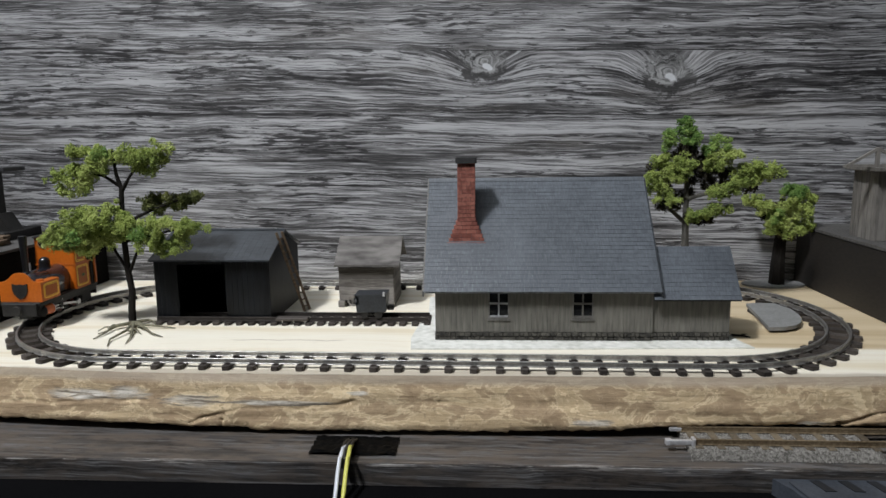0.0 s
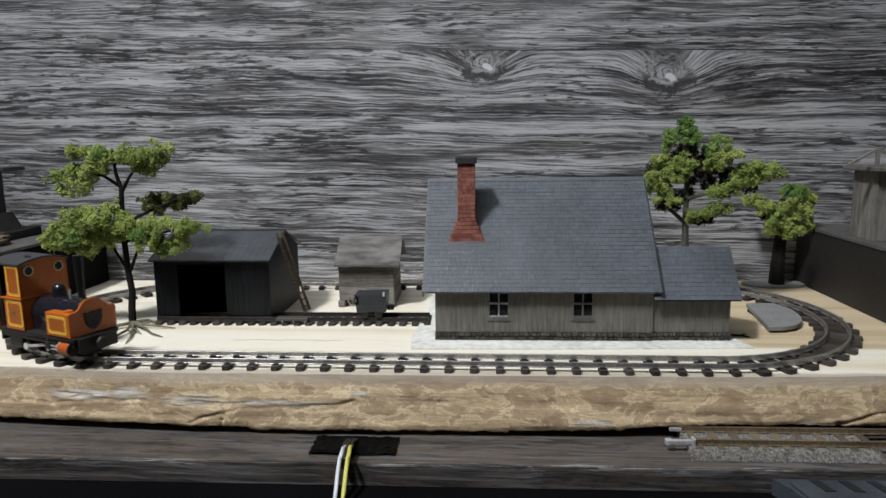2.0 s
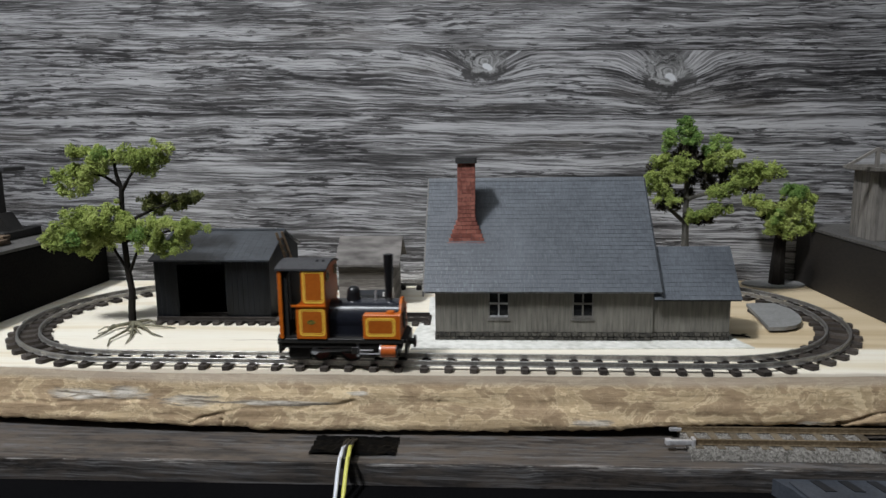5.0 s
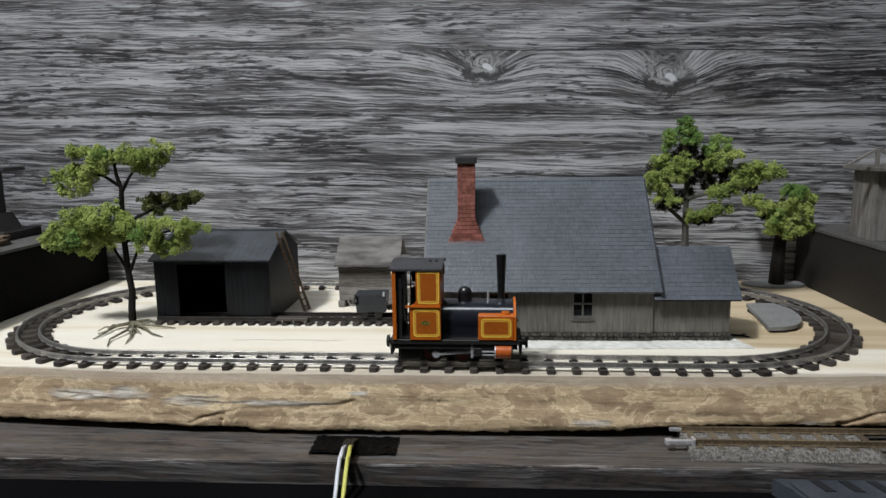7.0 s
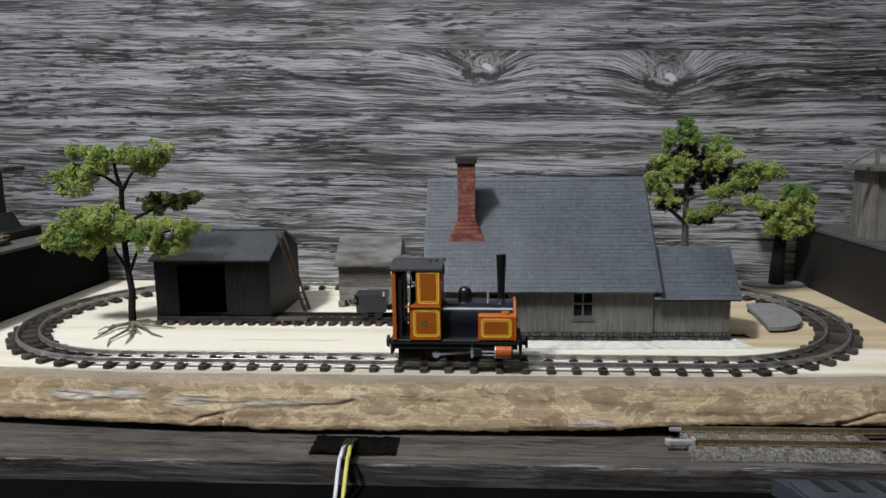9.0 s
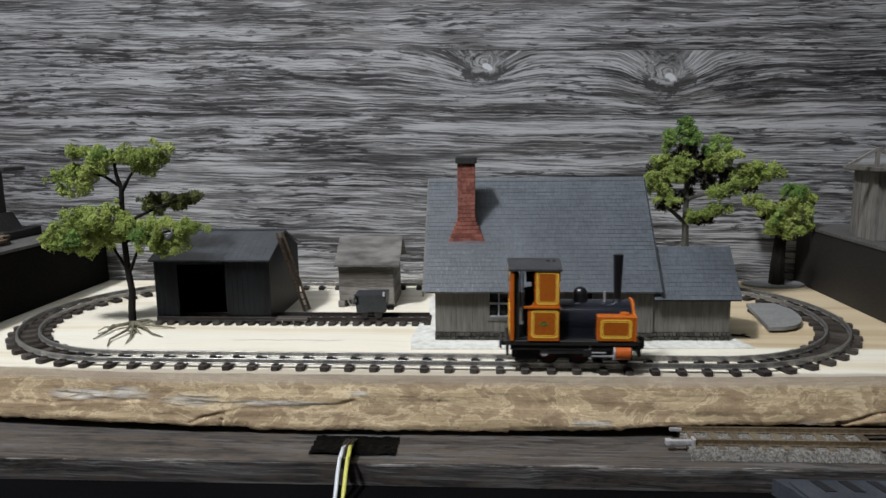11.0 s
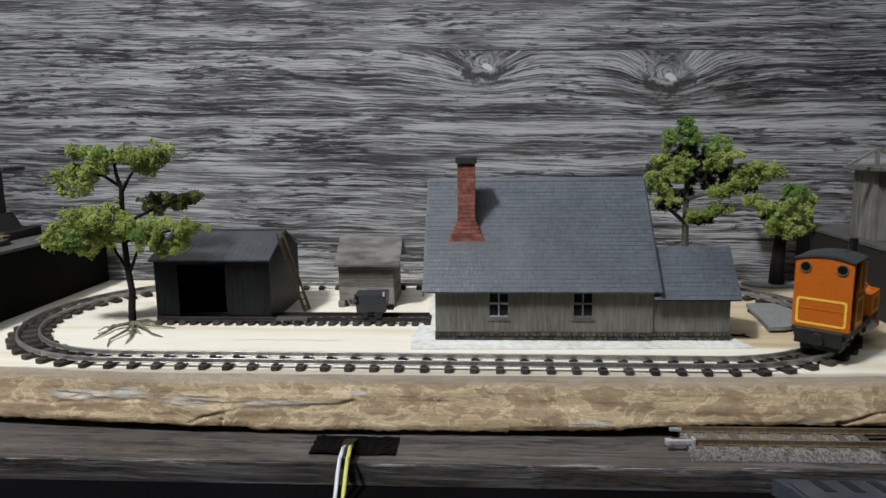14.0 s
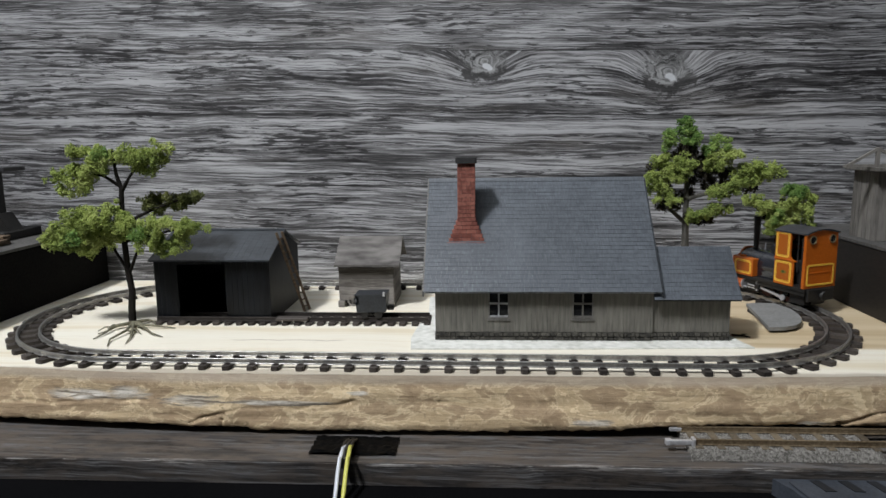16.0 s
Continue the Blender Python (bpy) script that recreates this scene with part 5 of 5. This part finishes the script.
def locomotive():
    t = thing("locomotive", "small orange tank locomotive with yellow lining and tall black stack", "locomotive")
    part("footplate", box(-22.4, 25.8, -10.3, 10.3, 12.6, 14.4), "frame_black", t, bevel=0.2)
    part("valance", box(-21.8, 25.0, -9.6, 9.6, 10.6, 12.6), "frame_black", t)
    part("main_frame", box(-21, 23.0, -3.4, 3.4, 5.6, 10.6), "frame_black", t)
    part("ash_pan", box(-20, -11.5, -7.5, 7.5, 5.2, 10.6), "frame_black", t, bevel=0.4)
    for x, d in ((-22.4, -1), (25.8, 1)):
        part("buffer_beam", box(min(x, x + 1.0 * d), max(x, x + 1.0 * d), -8.8, 8.8, 8.0, 14.0), "frame_black", t, bevel=0.2)
        part("coupling", rod((x + 1.0 * d, 0, 10.8), (x + 2.6 * d, 0, 10.8), 1.3, 1.3, 12), "frame_black", t)
        part("buffer", rod((x + 2.6 * d, 0, 10.8), (x + 3.5 * d, 0, 10.8), 2.6, 2.2, 16), "frame_black", t)
    # cab
    arch = lambda hw, z0, z1, rise, n=10: [(-hw, z0), (hw, z0)] + [(hw * (1 - 2 * i / n), z1 + rise * (1 - (1 - 2 * i / n) ** 2)) for i in range(n + 1)]
    rear = part("cab_rear", prism(arch(10.6, 14.5, 41.0, 1.9), -22.0, -21.3, "x"), "orange", t, "orange cab rear sheet")
    ry = round_rect(-9.2, 9.2, 15.7, 26.3, 1.2)
    ri = round_rect(-8.35, 8.35, 16.55, 25.45, 0.8)
    part("lining", ring(ry, ri, -22.2, -22.02, "x"), "yellow", rear, "yellow painted lining")
    part("bead", box(-22.2, -22.0, -8.2, 8.2, 21.9, 22.3), "orange", rear)
    for y in (-6.6, 6.6):
        porthole(-22.02, y, 38.5, rear, -1)
    front = part("cab_front", prism(arch(10.6, 14.5, 41.0, 1.9), -4.5, -3.85, "x"), "orange", t, "orange cab front sheet")
    part("bead", box(-3.85, -3.6, -10.5, 10.5, 27.2, 27.7), "orange", front)
    for y in (-6.6, 6.6):
        porthole(-3.84, y, 38.5, front, 1)
    roof = [(y, 41.75 + 2.0 * (1 - (y / 11.1) ** 2)) for y in np.linspace(-11.1, 11.1, 13)]
    r = part("cab_roof", prism(roof + [(y, z - 0.75) for y, z in roof[::-1]], -22.7, -3.0, "x"), "roof_black", t, "matt dark grey arched roof", smooth=True)
    for x in (-8.0, -5.7):
        part("roof_rivet", rod((x, -4, 43.1), (x, -4, 44.2), 0.7, 0.5, 8), "roof_black", r)
    for s in (-1, 1):
        a, b = sorted((9.9 * s, 10.7 * s))
        side = part("cab_side", prism([(-15.4, 14.5), (-3.85, 14.5), (-3.85, 41.6), (-12.2, 41.6), (-13.0, 40.8), (-13.0, 29.5), (-13.9, 28.1), (-15.4, 27.6)], a, b, "y"), "orange", t, "orange cab side sheet")
        part("waist_ledge", box(-17.0, -3.7, min(10.3 * s, 11.2 * s), max(10.3 * s, 11.2 * s), 27.0, 27.7), "orange", side)
        lining(-12.4, -4.2, 28.4, 41.2, s, side)
        lining(-14.2, -4.2, 15.6, 26.4, s, side)
        bd = [(-9.6 + 1.7 * math.cos(q), 21.0 + 0.9 * math.sin(q)) for q in np.linspace(0, 6.2832, 17)[:-1]]
        part("badge", prism(bd, min(10.72 * s, 10.86 * s), max(10.72 * s, 10.86 * s), "y"), "badge", side, "small dark green oval badge")
        part("handrail", rod((-17.4, 10.3 * s, 22.0), (-17.2, 10.3 * s, 40.6), 0.3, n=8), "frame_black", t, "thin black handrail")
        part("corner_post", box(-21.3, -20.6, a, b, 14.5, 41.4), "orange", t)
        # side tanks
        a, b = sorted((5.0 * s, 10.7 * s))
        tank = part("side_tank", box(10.3, 23.6, a, b, 14.5, 24.0), "orange", t, "orange side tank", bevel=0.25)
        lining(11.3, 22.7, 15.6, 22.9, s, tank)
        part("filler_lid", rod((20.5, 7.6 * s, 24.0), (20.5, 7.6 * s, 24.8), 1.8, 1.6, 14), "orange", tank)
        # cylinder, slide bars
        cyl = part("cylinder", rod((16.8, 9.0 * s, 9.6), (22.6, 9.0 * s, 9.6), 2.6, n=18), "copper", t, "glossy orange cylinder", smooth=True)
        for x in (16.4, 22.6):
            part("cylinder_cover", rod((x, 9.0 * s, 9.6), (x + 0.5, 9.0 * s, 9.6), 2.7, n=18), "frame_black" if x > 20 else "bright", cyl)
        part("slide_bar", box(8.0, 16.6, 9.0 * s - 0.4, 9.0 * s + 0.4, 11.3, 11.8), "bright", t)
        part("slide_bar", box(8.0, 16.6, 9.0 * s - 0.4, 9.0 * s + 0.4, 8.0, 8.5), "bright", t)
        part("bracket", box(7.4, 8.3, 9.0 * s - 0.6, 9.0 * s + 0.6, 7.2, 13.0), "bright", t)
    part("cab_floor", box(-21.3, -4.4, -9.8, 9.8, 14.4, 15.2), "frame_black", t)
    part("driver_seat", box(-16.4, -12.2, -6.0, 6.0, 15.2, 27.0), "frame_black", t, bevel=0.5)
    part("backhead", box(-9.4, -4.5, -5.5, 5.5, 15.2, 31), "frame_black", t, bevel=0.8)
    part("regulator", rod((-7.4, -2.5, 30.0), (-9.0, 2.5, 31.5), 0.45, n=8), "frame_black", t)
    part("gauge_cluster", rod((-15.6, 1.5, 36.6), (-9.0, 1.5, 37.0), 2.3, n=14), "frame_black", t)
    part("steam_manifold", rod((-12.2, -3.5, 34.2), (-9.0, 4.0, 35.6), 1.1, n=8), "frame_black", t)
    part("brake_column", rod((-14.6, 2.0, 15.0), (-14.6, 2.0, 31.5), 1.5, n=8), "frame_black", t)
    part("brake_handle", rod((-16.6, 2.0, 31.5), (-11.8, 2.0, 32.4), 0.6, n=8), "frame_black", t)
    part("bunker", box(-21.2, -18.6, -9.6, 9.6, 15.2, 39.5), "frame_black", t)
    # boiler
    part("boiler", rod((-3.85, 0, 20.6), (23.4, 0, 20.6), 7.3, n=36), "boiler", t, "glossy blue-black boiler", smooth=True)
    part("boiler_band", rod((9.4, 0, 20.6), (10.1, 0, 20.6), 7.42, n=36), "boiler", t, smooth=True)
    part("saddle", box(-3.85, 23.4, -7.0, 7.0, 14.4, 20.6), "boiler", t)
    dome = rod((5.0, 0, 26.5), (5.0, 0, 30.4), 2.9, 2.6, 20)
    bmesh.ops.create_uvsphere(dome, u_segments=20, v_segments=10, radius=2.7, matrix=Matrix.Translation((5.0, 0, 30.4)))
    part("dome", dome, "black", t, "glossy black steam dome", smooth=True)
    part("whistle", rod((14.0, -1.5, 27.4), (14.0, -1.5, 31.4), 0.5, 0.4, 8), "bright", t, "bright whistle")
    stack = part("smokestack", rod((19.0, 0, 27.0), (19.0, 0, 45.5), 1.3, 1.95, 20), "black", t, "tall tapered black chimney", smooth=True)
    part("stack_base", rod((19.0, 0, 26.6), (19.0, 0, 28.4), 2.2, 1.5, 20), "frame_black", stack, smooth=True)
    part("stack_mouth", rod((19.0, 0, 45.45), (19.0, 0, 45.6), 1.5, n=20), "cap", stack)
    plate = [(-10.7, 14.5), (10.7, 14.5), (10.7, 23.6), (10.2, 24.2), (7.4, 24.3), (6.0, 25.0), (4.6, 27.0), (2.6, 28.3), (0, 28.6), (-2.6, 28.3), (-4.6, 27.0), (-6.0, 25.0), (-7.4, 24.3), (-10.2, 24.2), (-10.7, 23.6)]
    fp = part("front_plate", prism(plate, 23.6, 24.5, "x"), "orange", t, "orange arched front plate")
    part("smokebox_door", prism([(-3.9, 23.4), (-1.6, 22.8), (0, 23.2), (1.6, 22.8), (3.9, 23.4), (3.9, 20.2), (3.0, 18.0), (1.5, 16.6), (0, 15.9), (-1.5, 16.6), (-3.0, 18.0), (-3.9, 20.2)], 24.5, 25.0, "x"), "frame_black", fp, "black shield-shaped smokebox plate", bevel=0.15)
    part("door_handle", rod((25.0, 0, 19.4), (25.6, 0, 19.4), 0.4, n=8), "frame_black", fp)
    moving = []
    for x in (-7.5, 4.5):
        axle = part("wheel_set", rod((0, -4.9, 0), (0, 4.9, 0), 0.8, n=10), "frame_black", t)
        axle.location = (x * MM, 0, 8.7 * MM)
        for s in (-1, 1):
            wheel = rod((0, 4.3 * s, 0), (0, 5.6 * s, 0), 4.6, n=28)
            part("wheel", wheel, "red_wheel", axle, "dark red spoked wheel", smooth=True)
            part("tyre", ring([(4.65 * math.cos(a), 4.65 * math.sin(a)) for a in np.linspace(0, 6.2832, 29)[:-1]], [(3.8 * math.cos(a), 3.8 * math.sin(a)) for a in np.linspace(0, 6.2832, 29)[:-1]], min(5.6 * s, 5.9 * s), max(5.6 * s, 5.9 * s), "y"), "frame_black", axle)
            part("crank", box(-0.9, 2.7, min(5.6 * s, 7.6 * s), max(5.6 * s, 7.6 * s), -0.9, 0.9), "frame_black", axle, bevel=0.3)
        moving.append((axle, x))
    rods = []
    for s in (-1, 1):
        y = 8.3 * s
        bm = beam((0, y, 0), (15.8, y, 0), 0.7, 1.1)
        rod((0, y - 0.5, 0), (0, y + 0.5, 0), 1.5, n=16, bm=bm)
        rod((15.8, y - 0.5, 0), (15.8, y + 0.5, 0), 1.1, n=12, bm=bm)
        q = part("connecting_rod", bm, "bright", t, "bright steel connecting rod")
        q.location = (-5.8 * MM, 0, 7.8 * MM)
        rods.append(q)
        c = part("crosshead", box(-1.2, 1.6, 9.0 * s - 0.8, 9.0 * s + 0.8, -1.4, 1.4), "frame_black", t, bevel=0.2)
        part("piston_rod", rod((1.6, 9.0 * s, 0), (7.0, 9.0 * s, 0), 0.45, n=8), "bright", c)
        c.location = (10 * MM, 0, 9.6 * MM)
        rods.append(c)
    t.scale = (1, 0.97, 1)
    return t, moving, rods


# distance along the oval by time, millimetres
TIMES = (0.0, 0.5, 1.0, 1.5, 2.0, 2.5, 3.0, 3.5, 4.0, 4.5, 5.0, 5.5, 5.9, 6.1, 6.3, 9.2, 9.7, 9.9, 10.1, 10.5, 11.0, 11.5, 12.0, 12.5, 13.0, 13.5, 14.0, 14.5, 15.0, 15.5, 16.0)
ALONG = (-229.0, -206.5, -187.0, -167.2, -147.8, -128.9, -109.2, -88.2, -66.8, -45.6, -24.4, -3.4, 13.0, 18.2, 19.3, 19.3, 19.3, 21.5, 27.0, 43.0, 63.5, 83.5, 104.0, 124.8, 144.6, 164.2, 184.0, 203.6, 224.0, 245.0, 265.2)


def travelled(t):
    return float(np.interp(t, TIMES, ALONG))


def motions(engine, axles, rods):
    ts = [0.1 * i for i in range(161)]
    rows, spin, gear = [], [], [[] for _ in rods]
    for t in ts:
        s = travelled(t)
        x, y, h, _ = belt(s)
        rows.append((t, pose(x * MM, y * MM, -0.5 * MM, 0, 0, math.degrees(h))))
        turn = (s - 19.3) / 4.6
        spin.append((t, turn))
        for i, q in enumerate(rods):
            a = -0.25 - turn + (0 if i < 2 else math.pi / 2)
            px, pz = -7.5 + 1.75 * math.cos(a), 8.7 + 1.75 * math.sin(a)
            lift = math.asin((9.6 - pz) / 15.8)
            if i % 2 == 0:
                gear[i].append((t, pose(px * MM, 0, pz * MM, 0, -math.degrees(lift), 0)))
            else:
                gear[i].append((t, pose((px + 15.8 * math.cos(lift)) * MM, 0, 9.6 * MM)))
    walk(engine, rows)
    for axle, x in axles:
        walk(axle, [(t, pose(x * MM, 0, 8.7 * MM, 0, math.degrees(a), 0)) for t, a in spin])
    for q, g in zip(rods, gear):
        walk(q, g)


setting()
grey_plank()
slab()
side_box("side_box", -420, -212, "sooty black side box with dusty grey top", "box_black")
side_box("side_box", 220, 420, "dark brown side box with dusty grey top", "box")
engine_shed()
hut()
tub_wagon()
trees()
card_plate()
twig()
side_scenery()
lower_clutter()
engine, axles, rods = locomotive()
siding()
oval_track()
station()
motions(engine, axles, rods)
